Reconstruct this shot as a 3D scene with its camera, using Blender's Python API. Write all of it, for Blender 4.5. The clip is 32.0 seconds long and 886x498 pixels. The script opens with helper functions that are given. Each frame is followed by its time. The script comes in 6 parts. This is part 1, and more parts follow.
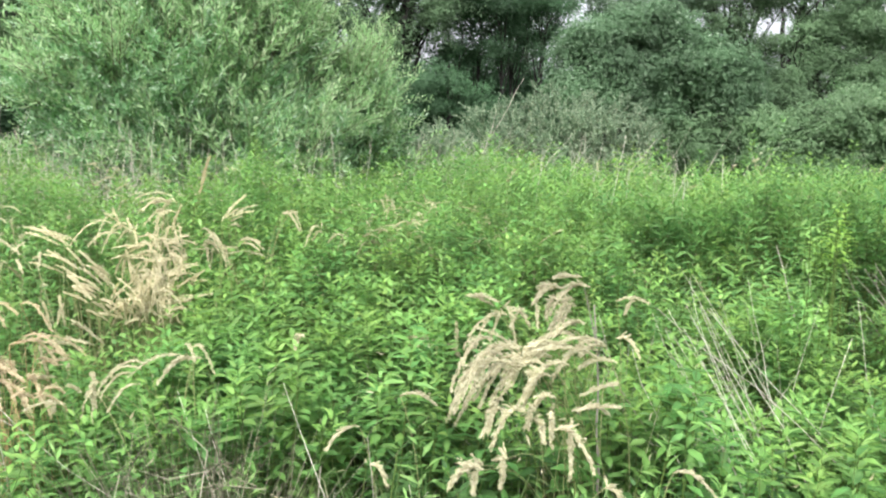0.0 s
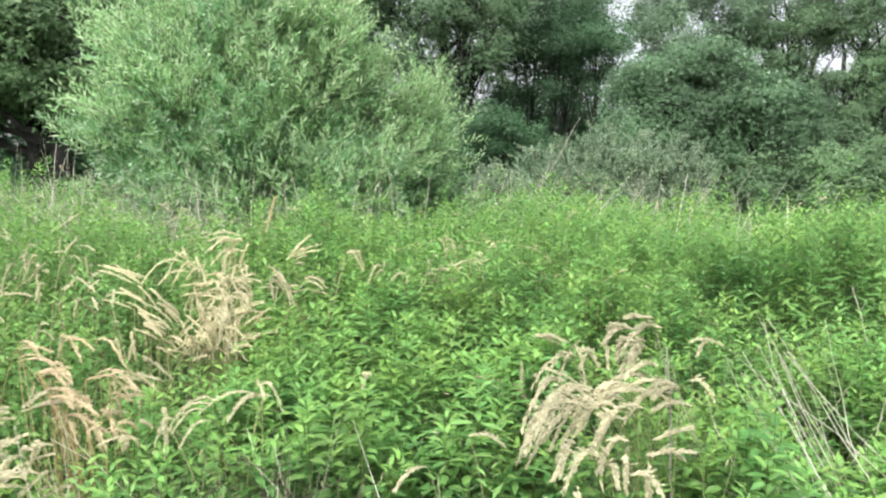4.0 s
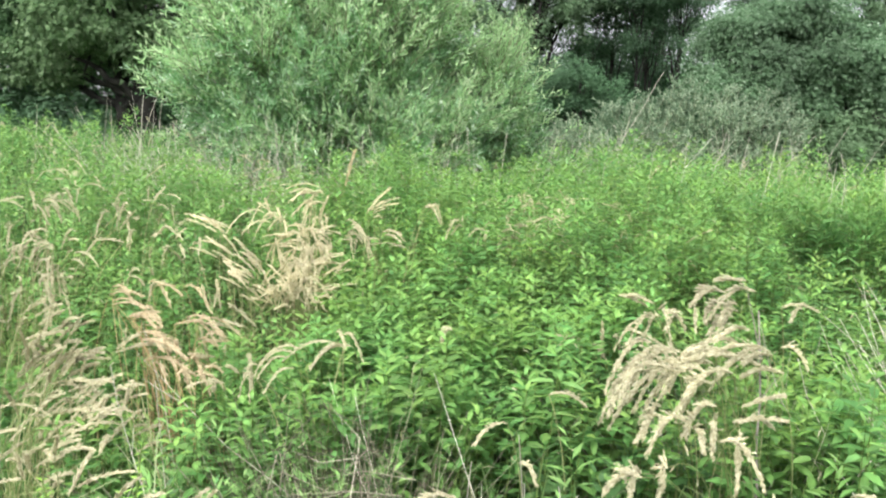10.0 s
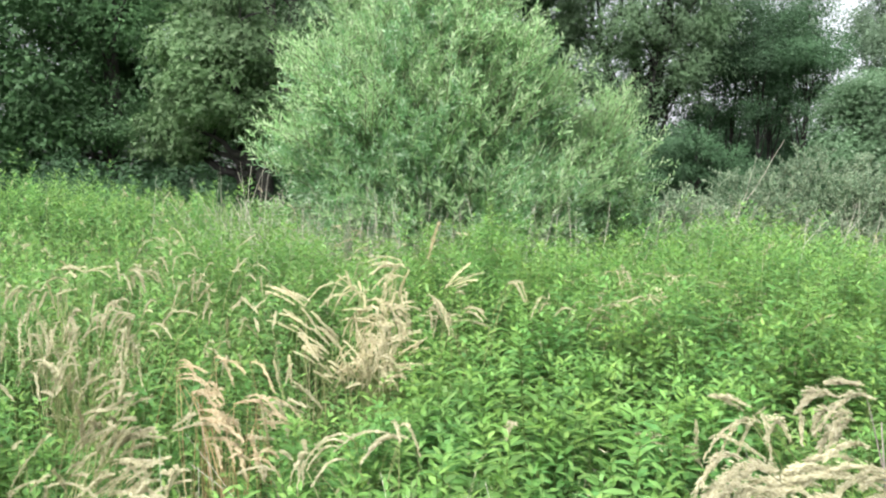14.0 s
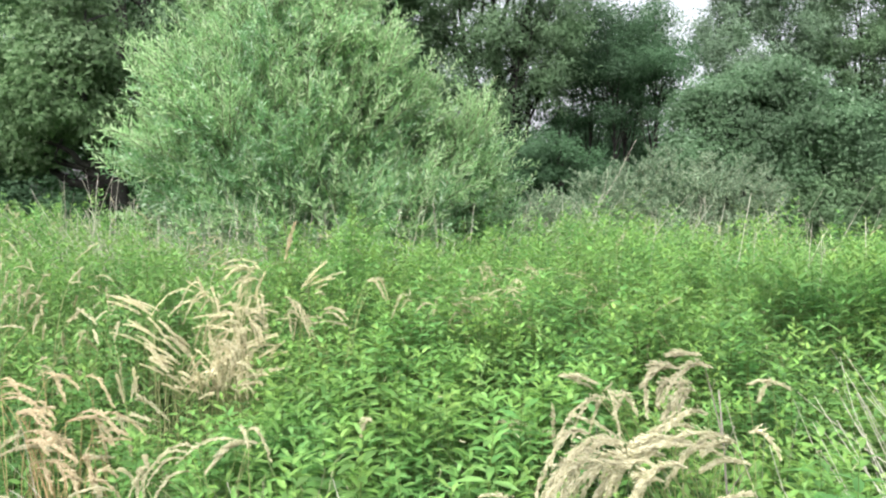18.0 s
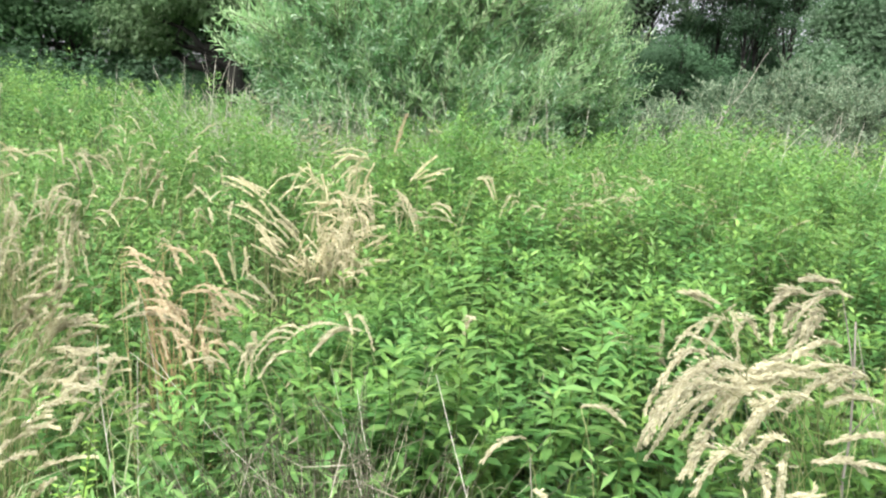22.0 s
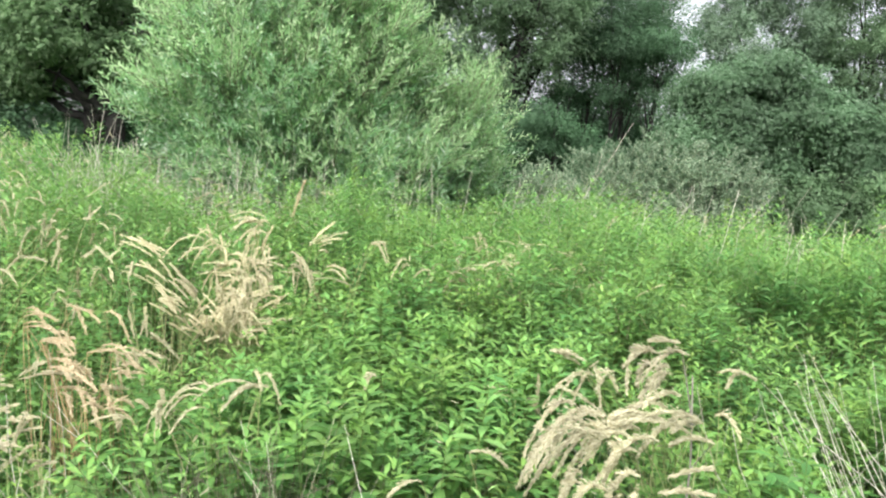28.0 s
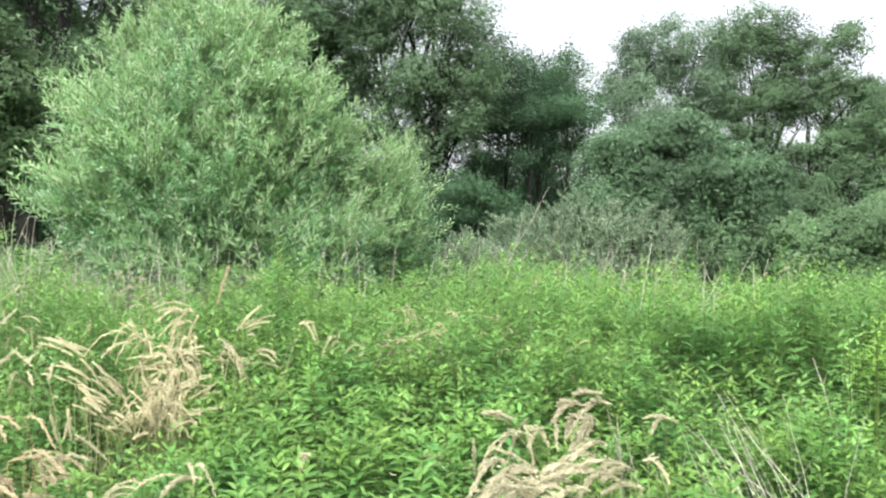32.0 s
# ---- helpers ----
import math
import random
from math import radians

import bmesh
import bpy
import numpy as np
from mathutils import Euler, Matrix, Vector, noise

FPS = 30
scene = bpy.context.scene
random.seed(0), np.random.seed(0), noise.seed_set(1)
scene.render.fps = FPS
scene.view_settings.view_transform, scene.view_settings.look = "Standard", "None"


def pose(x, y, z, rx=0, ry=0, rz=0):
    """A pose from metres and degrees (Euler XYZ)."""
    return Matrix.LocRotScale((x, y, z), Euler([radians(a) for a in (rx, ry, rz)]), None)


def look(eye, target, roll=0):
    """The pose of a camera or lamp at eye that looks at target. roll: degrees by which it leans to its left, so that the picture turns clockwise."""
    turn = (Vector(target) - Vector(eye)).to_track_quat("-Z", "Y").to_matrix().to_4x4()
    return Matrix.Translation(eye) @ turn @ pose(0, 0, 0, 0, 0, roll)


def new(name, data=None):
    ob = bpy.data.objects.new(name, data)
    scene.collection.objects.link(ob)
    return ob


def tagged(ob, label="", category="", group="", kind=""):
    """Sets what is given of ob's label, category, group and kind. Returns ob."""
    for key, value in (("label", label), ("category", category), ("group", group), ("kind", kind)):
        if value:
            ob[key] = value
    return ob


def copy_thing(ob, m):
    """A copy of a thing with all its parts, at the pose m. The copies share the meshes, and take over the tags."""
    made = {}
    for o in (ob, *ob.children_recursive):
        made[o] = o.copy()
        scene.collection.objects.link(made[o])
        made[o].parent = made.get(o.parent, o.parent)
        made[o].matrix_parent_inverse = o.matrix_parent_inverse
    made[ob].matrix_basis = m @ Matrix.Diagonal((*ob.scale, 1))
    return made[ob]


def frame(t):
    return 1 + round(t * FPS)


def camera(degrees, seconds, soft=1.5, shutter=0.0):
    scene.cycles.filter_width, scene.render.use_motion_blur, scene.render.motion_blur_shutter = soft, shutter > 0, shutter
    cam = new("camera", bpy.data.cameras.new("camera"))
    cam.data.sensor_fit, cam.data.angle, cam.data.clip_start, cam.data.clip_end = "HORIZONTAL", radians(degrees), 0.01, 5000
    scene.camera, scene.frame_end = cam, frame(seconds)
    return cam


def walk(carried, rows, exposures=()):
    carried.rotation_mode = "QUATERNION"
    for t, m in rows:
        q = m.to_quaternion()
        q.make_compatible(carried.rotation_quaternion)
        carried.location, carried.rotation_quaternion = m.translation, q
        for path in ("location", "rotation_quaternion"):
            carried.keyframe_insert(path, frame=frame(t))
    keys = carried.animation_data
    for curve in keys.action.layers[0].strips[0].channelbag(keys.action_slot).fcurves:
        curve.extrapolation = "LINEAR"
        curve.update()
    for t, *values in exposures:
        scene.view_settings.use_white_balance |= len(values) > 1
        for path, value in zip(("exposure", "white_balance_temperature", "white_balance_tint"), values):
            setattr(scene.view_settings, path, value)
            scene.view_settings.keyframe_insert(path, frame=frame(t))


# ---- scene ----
cam = camera(59.84, 32.0, 2.2)
EXPOSURES = [(0, 1.60, 6350, 13), (32, 1.60, 6350, 13)]
PATH = [
    (0, (-0.057, -0.086, 1.643), (0.060, 2.883, 1.228), 0.16),
    (0.5, (-0.063, -0.078, 1.639), (0.044, 2.890, 1.216), -0.27),
    (1, (-0.075, -0.080, 1.643), (0.009, 2.890, 1.223), -0.11),
    (1.5, (-0.083, -0.080, 1.642), (-0.028, 2.893, 1.246), 0.14),
    (2, (-0.095, -0.087, 1.648), (-0.071, 2.893, 1.300), 0.50),
    (2.5, (-0.099, -0.089, 1.648), (-0.104, 2.896, 1.347), 0.17),
    (4.5, (-0.111, -0.078, 1.636), (-0.207, 2.909, 1.373), -0.08),
    (5, (-0.130, -0.070, 1.628), (-0.247, 2.915, 1.349), 0.16),
    (5.5, (-0.214, -0.077, 1.635), (-0.639, 2.875, 1.311), 0.95),
    (6, (-0.274, -0.088, 1.637), (-1.044, 2.791, 1.291), -0.11),
    (6.5, (-0.300, -0.086, 1.628), (-1.213, 2.750, 1.277), 0.38),
    (7, (-0.278, -0.072, 1.631), (-1.059, 2.802, 1.274), -0.11),
    (7.5, (-0.262, -0.054, 1.631), (-0.883, 2.857, 1.261), 1.17),
    (8, (-0.207, -0.032, 1.627), (-0.699, 2.902, 1.237), -0.20),
    (8.5, (-0.183, -0.040, 1.632), (-0.637, 2.896, 1.212), 0.88),
    (9, (-0.164, -0.046, 1.632), (-0.605, 2.891, 1.205), 0.75),
    (9.5, (-0.157, -0.055, 1.634), (-0.556, 2.886, 1.198), 0.56),
    (10, (-0.150, -0.055, 1.635), (-0.508, 2.892, 1.201), 0.59),
    (10.5, (-0.139, -0.055, 1.635), (-0.478, 2.894, 1.201), 0.65),
    (11, (-0.120, -0.047, 1.630), (-0.447, 2.904, 1.202), 0.70),
    (11.5, (-0.121, -0.047, 1.628), (-0.433, 2.907, 1.204), 0.59),
    (12, (-0.122, -0.054, 1.631), (-0.424, 2.901, 1.213), 0.67),
    (12.5, (-0.119, -0.047, 1.637), (-0.435, 2.909, 1.232), 0.56),
    (13, (-0.102, 0.020, 1.651), (-0.594, 2.955, 1.272), -1.60),
    (13.5, (-0.076, 0.118, 1.661), (-0.810, 3.021, 1.474), -1.71),
    (15.5, (0.096, 0.250, 1.633), (-0.620, 3.157, 1.441), 6.40),
    (16, (0.100, 0.241, 1.628), (-0.513, 3.170, 1.422), 4.78),
    (16.5, (0.080, 0.240, 1.625), (-0.463, 3.184, 1.419), 3.54),
    (17, (0.059, 0.264, 1.616), (-0.424, 3.219, 1.431), 3.05),
    (17.5, (0.037, 0.271, 1.609), (-0.374, 3.239, 1.454), 1.45),
    (18, (0.036, 0.276, 1.595), (-0.292, 3.255, 1.453), -0.88),
    (18.5, (0.031, 0.296, 1.587), (-0.257, 3.278, 1.431), -0.02),
    (19, (0.035, 0.316, 1.582), (-0.245, 3.297, 1.390), -0.30),
    (19.5, (0.035, 0.329, 1.575), (-0.211, 3.309, 1.334), -0.22),
    (20, (-0.015, 0.352, 1.577), (-0.272, 3.329, 1.306), 1.01),
    (20.5, (-0.034, 0.377, 1.564), (-0.535, 3.306, 1.153), 3.36),
    (21, (-0.044, 0.373, 1.563), (-0.668, 3.254, 1.010), 3.67),
    (21.5, (-0.032, 0.361, 1.569), (-0.711, 3.231, 1.019), 3.01),
    (22, (-0.016, 0.354, 1.573), (-0.714, 3.224, 1.049), 2.49),
    (22.5, (-0.015, 0.355, 1.564), (-0.696, 3.232, 1.059), 1.16),
    (23, (-0.015, 0.367, 1.560), (-0.688, 3.249, 1.068), 0.02),
    (23.5, (-0.020, 0.370, 1.559), (-0.672, 3.258, 1.073), -0.76),
    (24, (-0.045, 0.374, 1.558), (-0.666, 3.269, 1.074), -0.52),
    (24.5, (-0.050, 0.313, 1.563), (-0.648, 3.213, 1.083), -3.02),
    (25, (-0.027, 0.205, 1.567), (-0.710, 3.072, 1.004), -0.09),
    (25.5, (0.017, 0.134, 1.587), (-0.701, 2.976, 0.945), -1.01),
    (26, (0.019, 0.134, 1.644), (-0.550, 2.991, 0.929), 2.84),
    (26.5, (0.012, 0.101, 1.725), (-0.235, 3.046, 1.209), 7.42),
    (28.5, (-0.036, 0.074, 1.622), (-0.313, 3.048, 1.345), 1.43),
    (29, (-0.022, 0.065, 1.612), (-0.256, 3.049, 1.400), -2.26),
    (29.5, (-0.022, 0.042, 1.633), (-0.114, 3.041, 1.643), -2.84),
    (30, (-0.011, 0.034, 1.646), (-0.047, 3.028, 1.830), -3.13),
    (30.5, (-0.011, 0.011, 1.646), (-0.019, 2.998, 1.926), -3.26),
    (31, (-0.016, 0.012, 1.647), (0.019, 3.012, 1.667), -1.49),
    (31.5, (-0.008, 0.012, 1.644), (0.013, 3.012, 1.639), -0.66),
    (32, (0.000, 0.001, 1.651), (0.000, 3.001, 1.651), -0.03),
]
walk(cam, [(t, look(eye, target, roll)) for t, eye, target, roll in PATH], EXPOSURES)
# ---- light ----
SUN_EL, SUN_AZ = radians(57), radians(205)
world = bpy.data.worlds.new("world")
scene.world = world
world.use_nodes = True
wn, wl = world.node_tree.nodes, world.node_tree.links
sky = wn.new("ShaderNodeTexSky")
sky.sky_type, sky.sun_disc = "NISHITA", False
sky.sun_elevation, sky.sun_rotation = SUN_EL, SUN_AZ
sky.air_density, sky.dust_density, sky.ozone_density = 1.0, 6.0, 1.0
# a closed layer of thin cloud takes most of the blue out of the sky
cloud = wn.new("ShaderNodeHueSaturation")
cloud.inputs["Saturation"].default_value = 0.22
wl.new(sky.outputs[0], cloud.inputs["Color"])
wn["Background"].inputs["Strength"].default_value = 0.15
wl.new(cloud.outputs[0], wn["Background"].inputs["Color"])

sun = new("sun", bpy.data.lights.new("sun", "SUN"))
sun.data.energy, sun.data.angle, sun.data.color = 0.75, radians(80), (1.0, 0.98, 0.95)
toward = Vector((math.sin(SUN_AZ) * math.cos(SUN_EL), math.cos(SUN_AZ) * math.cos(SUN_EL), math.sin(SUN_EL)))
sun.rotation_mode = "QUATERNION"
sun.rotation_quaternion = toward.to_track_quat("Z", "Y")
sun.location = toward * 60

rng = np.random.default_rng(11)


# ---- materials ----
def ramp(nodes, stops):
    r = nodes.new("ShaderNodeValToRGB")
    els = r.color_ramp.elements
    while len(els) < len(stops):
        els.new(0.5)
    for el, (at, c) in zip(els, stops):
        el.position, el.color = at, (*c, 1)
    return r


def plant_material(name, stops, patch=0.35, patch_size=1.5, through_light=0.35, rough=0.62, island=True, bump=0.0, fine_size=90, fine_span=0.14, warm=0.0):
    """Leaf or stalk: a tone for each leaf, slow patches over the stand, light that shines through."""
    m = bpy.data.materials.new(name)
    m.use_nodes = True
    n, l = m.node_tree.nodes, m.node_tree.links
    bsdf = n["Principled BSDF"]
    out = n["Material Output"]
    if island:
        pick = n.new("ShaderNodeNewGeometry").outputs["Random Per Island"]
    else:
        pick = n.new("ShaderNodeObjectInfo").outputs["Random"]
    tone = ramp(n, stops)
    l.new(pick, tone.inputs[0])
    pos = n.new("ShaderNodeNewGeometry")
    noise_big = n.new("ShaderNodeTexNoise")
    noise_big.inputs["Scale"].default_value = patch_size
    noise_big.inputs["Detail"].default_value = 3
    l.new(pos.outputs["Position"], noise_big.inputs["Vector"])
    span = n.new("ShaderNodeMapRange")
    span.inputs["From Min"].default_value, span.inputs["From Max"].default_value = 0.3, 0.7
    span.inputs["To Min"].default_value, span.inputs["To Max"].default_value = 1 - patch, 1 + patch
    l.new(noise_big.outputs["Fac"], span.inputs["Value"])
    fine = n.new("ShaderNodeTexNoise")
    fine.inputs["Scale"].default_value = fine_size
    l.new(pos.outputs["Position"], fine.inputs["Vector"])
    span2 = n.new("ShaderNodeMapRange")
    span2.inputs["From Min"].default_value, span2.inputs["From Max"].default_value = 0.3, 0.7
    span2.inputs["To Min"].default_value, span2.inputs["To Max"].default_value = 1 - fine_span, 1 + fine_span
    l.new(fine.outputs["Fac"], span2.inputs["Value"])
    both = n.new("ShaderNodeMath")
    both.operation = "MULTIPLY"
    l.new(span.outputs[0], both.inputs[0])
    l.new(span2.outputs[0], both.inputs[1])
    scale = n.new("ShaderNodeVectorMath")
    scale.operation = "SCALE"
    l.new(tone.outputs[0], scale.inputs[0])
    if warm:
        hue_noise = n.new("ShaderNodeTexNoise")
        hue_noise.inputs["Scale"].default_value = 3.4
        hue_noise.inputs["Detail"].default_value = 4
        l.new(pos.outputs["Position"], hue_noise.inputs["Vector"])
        tint = ramp(n, [(0.34, (1 - warm, 1.0, 1 + 0.5 * warm)), (0.66, (1 + 1.3 * warm, 1.0, 1 - 0.6 * warm))])
        l.new(hue_noise.outputs["Fac"], tint.inputs[0])
        tinted = n.new("ShaderNodeVectorMath")
        tinted.operation = "MULTIPLY"
        l.new(tone.outputs[0], tinted.inputs[0])
        l.new(tint.outputs[0], tinted.inputs[1])
        l.new(tinted.outputs[0], scale.inputs[0])
    l.new(both.outputs[0], scale.inputs["Scale"])
    l.new(scale.outputs[0], bsdf.inputs["Base Color"])
    bsdf.inputs["Roughness"].default_value = rough
    bsdf.inputs["Specular IOR Level"].default_value = 0.3
    if bump:
        b = n.new("ShaderNodeBump")
        b.inputs["Strength"].default_value, b.inputs["Distance"].default_value = bump, 0.004
        l.new(fine.outputs["Fac"], b.inputs["Height"])
        l.new(b.outputs[0], bsdf.inputs["Normal"])
    if through_light:
        tr = n.new("ShaderNodeBsdfTranslucent")
        l.new(scale.outputs[0], tr.inputs["Color"])
        mix = n.new("ShaderNodeMixShader")
        mix.inputs[0].default_value = through_light
        l.new(bsdf.outputs[0], mix.inputs[1])
        l.new(tr.outputs[0], mix.inputs[2])
        l.new(mix.outputs[0], out.inputs["Surface"])
    return m


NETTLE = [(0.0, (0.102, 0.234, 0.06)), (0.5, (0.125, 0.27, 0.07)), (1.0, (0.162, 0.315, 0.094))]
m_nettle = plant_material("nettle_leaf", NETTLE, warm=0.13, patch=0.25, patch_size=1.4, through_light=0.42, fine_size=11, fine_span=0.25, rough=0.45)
m_nettle_top = plant_material("young_nettle_leaf", [(0, (0.165, 0.33, 0.076)), (0.5, (0.192, 0.365, 0.088)), (1, (0.235, 0.42, 0.118))], warm=0.13, patch=0.2, patch_size=1.2, through_light=0.45, fine_size=11, fine_span=0.25, rough=0.5)
m_thicket = plant_material("dark_lush_leaf", [(0, (0.07, 0.18, 0.048)), (0.5, (0.092, 0.225, 0.06)), (1, (0.14, 0.285, 0.085))], patch=0.2, patch_size=1.2)
m_herb_top = plant_material("young_herb_leaf", [(0, (0.18, 0.355, 0.095)), (0.5, (0.21, 0.39, 0.11)), (1, (0.275, 0.445, 0.155))], patch=0.3, patch_size=1.1, fine_size=6, fine_span=0.2)
# same nettle, darker: the shade deep between near plants is painted into the leaf
m_nettle_near_shade = plant_material("nettle_leaf_near_shade", [(0, (0.053, 0.132, 0.037)), (0.5, (0.069, 0.156, 0.045)), (1, (0.093, 0.188, 0.059))], patch=0.2, patch_size=1.2, island=False, bump=0.5, rough=0.45)
m_nettle_stem = plant_material("nettle_stem", [(0, (0.08, 0.14, 0.03)), (1, (0.14, 0.2, 0.05))], through_light=0)
m_herb = plant_material("herb_leaf", [(0, (0.14, 0.30, 0.08)), (0.5, (0.165, 0.335, 0.094)), (1, (0.21, 0.385, 0.125))], warm=0.15, patch=0.35, patch_size=1.1, fine_size=6, fine_span=0.2)
m_grass = plant_material("grass_blade", [(0, (0.10, 0.21, 0.055)), (0.6, (0.165, 0.295, 0.09)), (0.92, (0.25, 0.355, 0.145)), (1, (0.40, 0.40, 0.25))], patch=0.3, through_light=0.3)
m_yshoot = plant_material("yellow_green_leaf", [(0, (0.20, 0.40, 0.07)), (0.7, (0.30, 0.50, 0.095)), (1, (0.50, 0.60, 0.13))], patch=0.2)
m_flower = plant_material("yellow_flower", [(0, (0.56, 0.56, 0.16)), (1, (0.70, 0.68, 0.34))], patch=0.15, rough=0.7)
m_straw = plant_material("pale_straw", [(0, (0.35, 0.33, 0.195)), (0.5, (0.475, 0.448, 0.282)), (1, (0.61, 0.58, 0.41))], patch=0.2, patch_size=4, through_light=0.25, rough=0.75)
m_gold = plant_material("golden_straw", [(0, (0.44, 0.402, 0.24)), (0.5, (0.575, 0.53, 0.335)), (1, (0.69, 0.65, 0.45))], patch=0.2, patch_size=4, through_light=0.25, rough=0.75)
m_brown = plant_material("brown_straw", [(0, (0.35, 0.28, 0.155)), (0.5, (0.475, 0.40, 0.245)), (1, (0.60, 0.525, 0.355))], patch=0.2, patch_size=4, through_light=0.2, rough=0.75)
m_stalk = plant_material("dry_stalk", [(0, (0.36, 0.335, 0.27)), (1, (0.60, 0.57, 0.48))], patch=0.3, patch_size=8, through_light=0, rough=0.8, island=False, bump=0.4)
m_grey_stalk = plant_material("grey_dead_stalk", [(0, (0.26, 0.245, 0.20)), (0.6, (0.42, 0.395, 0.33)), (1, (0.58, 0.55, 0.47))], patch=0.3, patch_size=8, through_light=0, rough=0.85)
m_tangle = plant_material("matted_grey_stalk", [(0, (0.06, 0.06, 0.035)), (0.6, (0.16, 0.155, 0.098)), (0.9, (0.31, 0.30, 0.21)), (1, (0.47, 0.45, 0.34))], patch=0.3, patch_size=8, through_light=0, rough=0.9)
m_grey_pole = plant_material("weathered_pole", [(0, (0.36, 0.33, 0.27)), (1, (0.42, 0.39, 0.32))], patch=0.4, patch_size=9, through_light=0, rough=0.9, island=False, bump=0.6)
m_grey_single = plant_material("grey_single_stalk", [(0, (0.20, 0.18, 0.15)), (1, (0.26, 0.235, 0.20))], patch=0.4, patch_size=9, through_light=0, rough=0.9, island=False, bump=0.6)
m_willow = plant_material("willow_leaf", [(0, (0.135, 0.29, 0.11)), (0.5, (0.215, 0.405, 0.185)), (0.85, (0.35, 0.53, 0.32)), (1, (0.62, 0.72, 0.58))], patch=0.22, patch_size=1.3, through_light=0.55, rough=0.55)
m_willow_tip = plant_material("young_willow_leaf", [(0, (0.215, 0.39, 0.155)), (0.6, (0.325, 0.505, 0.232)), (1, (0.51, 0.635, 0.385))], patch=0.2, patch_size=1.3, through_light=0.55, rough=0.55)
m_sallow = plant_material("sallow_leaf", [(0, (0.104, 0.172, 0.096)), (0.6, (0.165, 0.238, 0.136)), (1, (0.285, 0.355, 0.232))], patch=0.25, patch_size=1.0, through_light=0.25)
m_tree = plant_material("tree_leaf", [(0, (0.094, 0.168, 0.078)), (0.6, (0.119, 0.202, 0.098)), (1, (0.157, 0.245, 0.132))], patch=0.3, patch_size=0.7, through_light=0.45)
m_tree_pale = plant_material("grey_green_tree_leaf", [(0, (0.115, 0.188, 0.106)), (0.6, (0.146, 0.226, 0.135)), (1, (0.205, 0.292, 0.19))], patch=0.3, patch_size=0.7, through_light=0.45)
m_sallow_low = plant_material("pale_sallow_leaf", [(0, (0.073, 0.146, 0.066)), (0.6, (0.098, 0.18, 0.088)), (0.9, (0.143, 0.236, 0.128)), (1, (0.25, 0.345, 0.23))], patch=0.3, patch_size=0.7, through_light=0.45)
m_shrub = plant_material("yellow_green_shrub_leaf", [(0, (0.085, 0.165, 0.068)), (0.6, (0.12, 0.212, 0.092)), (1, (0.195, 0.29, 0.155))], patch=0.3, patch_size=0.7, through_light=0.35)
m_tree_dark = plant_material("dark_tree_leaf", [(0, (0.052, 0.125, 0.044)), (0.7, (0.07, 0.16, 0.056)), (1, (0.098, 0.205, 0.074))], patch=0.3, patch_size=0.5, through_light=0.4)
m_sallow_tree = plant_material("sallow_tree_leaf", [(0, (0.07, 0.138, 0.05)), (0.6, (0.102, 0.185, 0.07)), (1, (0.18, 0.272, 0.132))], patch=0.3, patch_size=0.6, through_light=0.45)
# tree_leaf darkened: shade under the big crowns is put into this colour
m_tree_shade = plant_material("shaded_tree_leaf", [(0, (0.042, 0.096, 0.042)), (0.7, (0.056, 0.122, 0.054)), (1, (0.082, 0.158, 0.076))], patch=0.3, patch_size=0.5, through_light=0.45)
m_bark = plant_material("bark", [(0, (0.026, 0.025, 0.022)), (1, (0.05, 0.047, 0.04))], patch=0.45, patch_size=5, through_light=0, rough=0.9, island=False, bump=1.0)
m_twig = plant_material("twig", [(0, (0.09, 0.085, 0.05)), (1, (0.19, 0.18, 0.11))], patch=0.3, patch_size=5, through_light=0, rough=0.85)


def soil_material():
    m = bpy.data.materials.new("meadow_soil")
    m.use_nodes = True
    n, l = m.node_tree.nodes, m.node_tree.links
    pos = n.new("ShaderNodeNewGeometry")
    a = n.new("ShaderNodeTexNoise")
    a.inputs["Scale"].default_value, a.inputs["Detail"].default_value = 0.9, 8
    b = n.new("ShaderNodeTexNoise")
    b.inputs["Scale"].default_value, b.inputs["Detail"].default_value = 26, 6
    l.new(pos.outputs["Position"], a.inputs["Vector"])
    l.new(pos.outputs["Position"], b.inputs["Vector"])
    ra = ramp(n, [(0.35, (0.035, 0.045, 0.018)), (0.6, (0.06, 0.085, 0.028)), (0.75, (0.10, 0.085, 0.05))])
    l.new(a.outputs["Fac"], ra.inputs[0])
    rb = ramp(n, [(0.3, (0.55, 0.55, 0.55)), (0.7, (1.3, 1.25, 1.15))])
    l.new(b.outputs["Fac"], rb.inputs[0])
    mul = n.new("ShaderNodeVectorMath")
    mul.operation = "MULTIPLY"
    l.new(ra.outputs[0], mul.inputs[0])
    l.new(rb.outputs[0], mul.inputs[1])
    bs = n["Principled BSDF"]
    l.new(mul.outputs[0], bs.inputs["Base Color"])
    bs.inputs["Roughness"].default_value = 0.95
    bp = n.new("ShaderNodeBump")
    bp.inputs["Strength"].default_value, bp.inputs["Distance"].default_value = 0.8, 0.03
    l.new(b.outputs["Fac"], bp.inputs["Height"])
    l.new(bp.outputs[0], bs.inputs["Normal"])
    return m


m_soil = soil_material()


# ---- geometry helpers ----
def unit(v):
    return v / np.maximum(np.linalg.norm(v, axis=-1, keepdims=True), 1e-9)


def smooth(v):
    v = np.clip(v, 0, 1)
    return v * v * (3 - 2 * v)


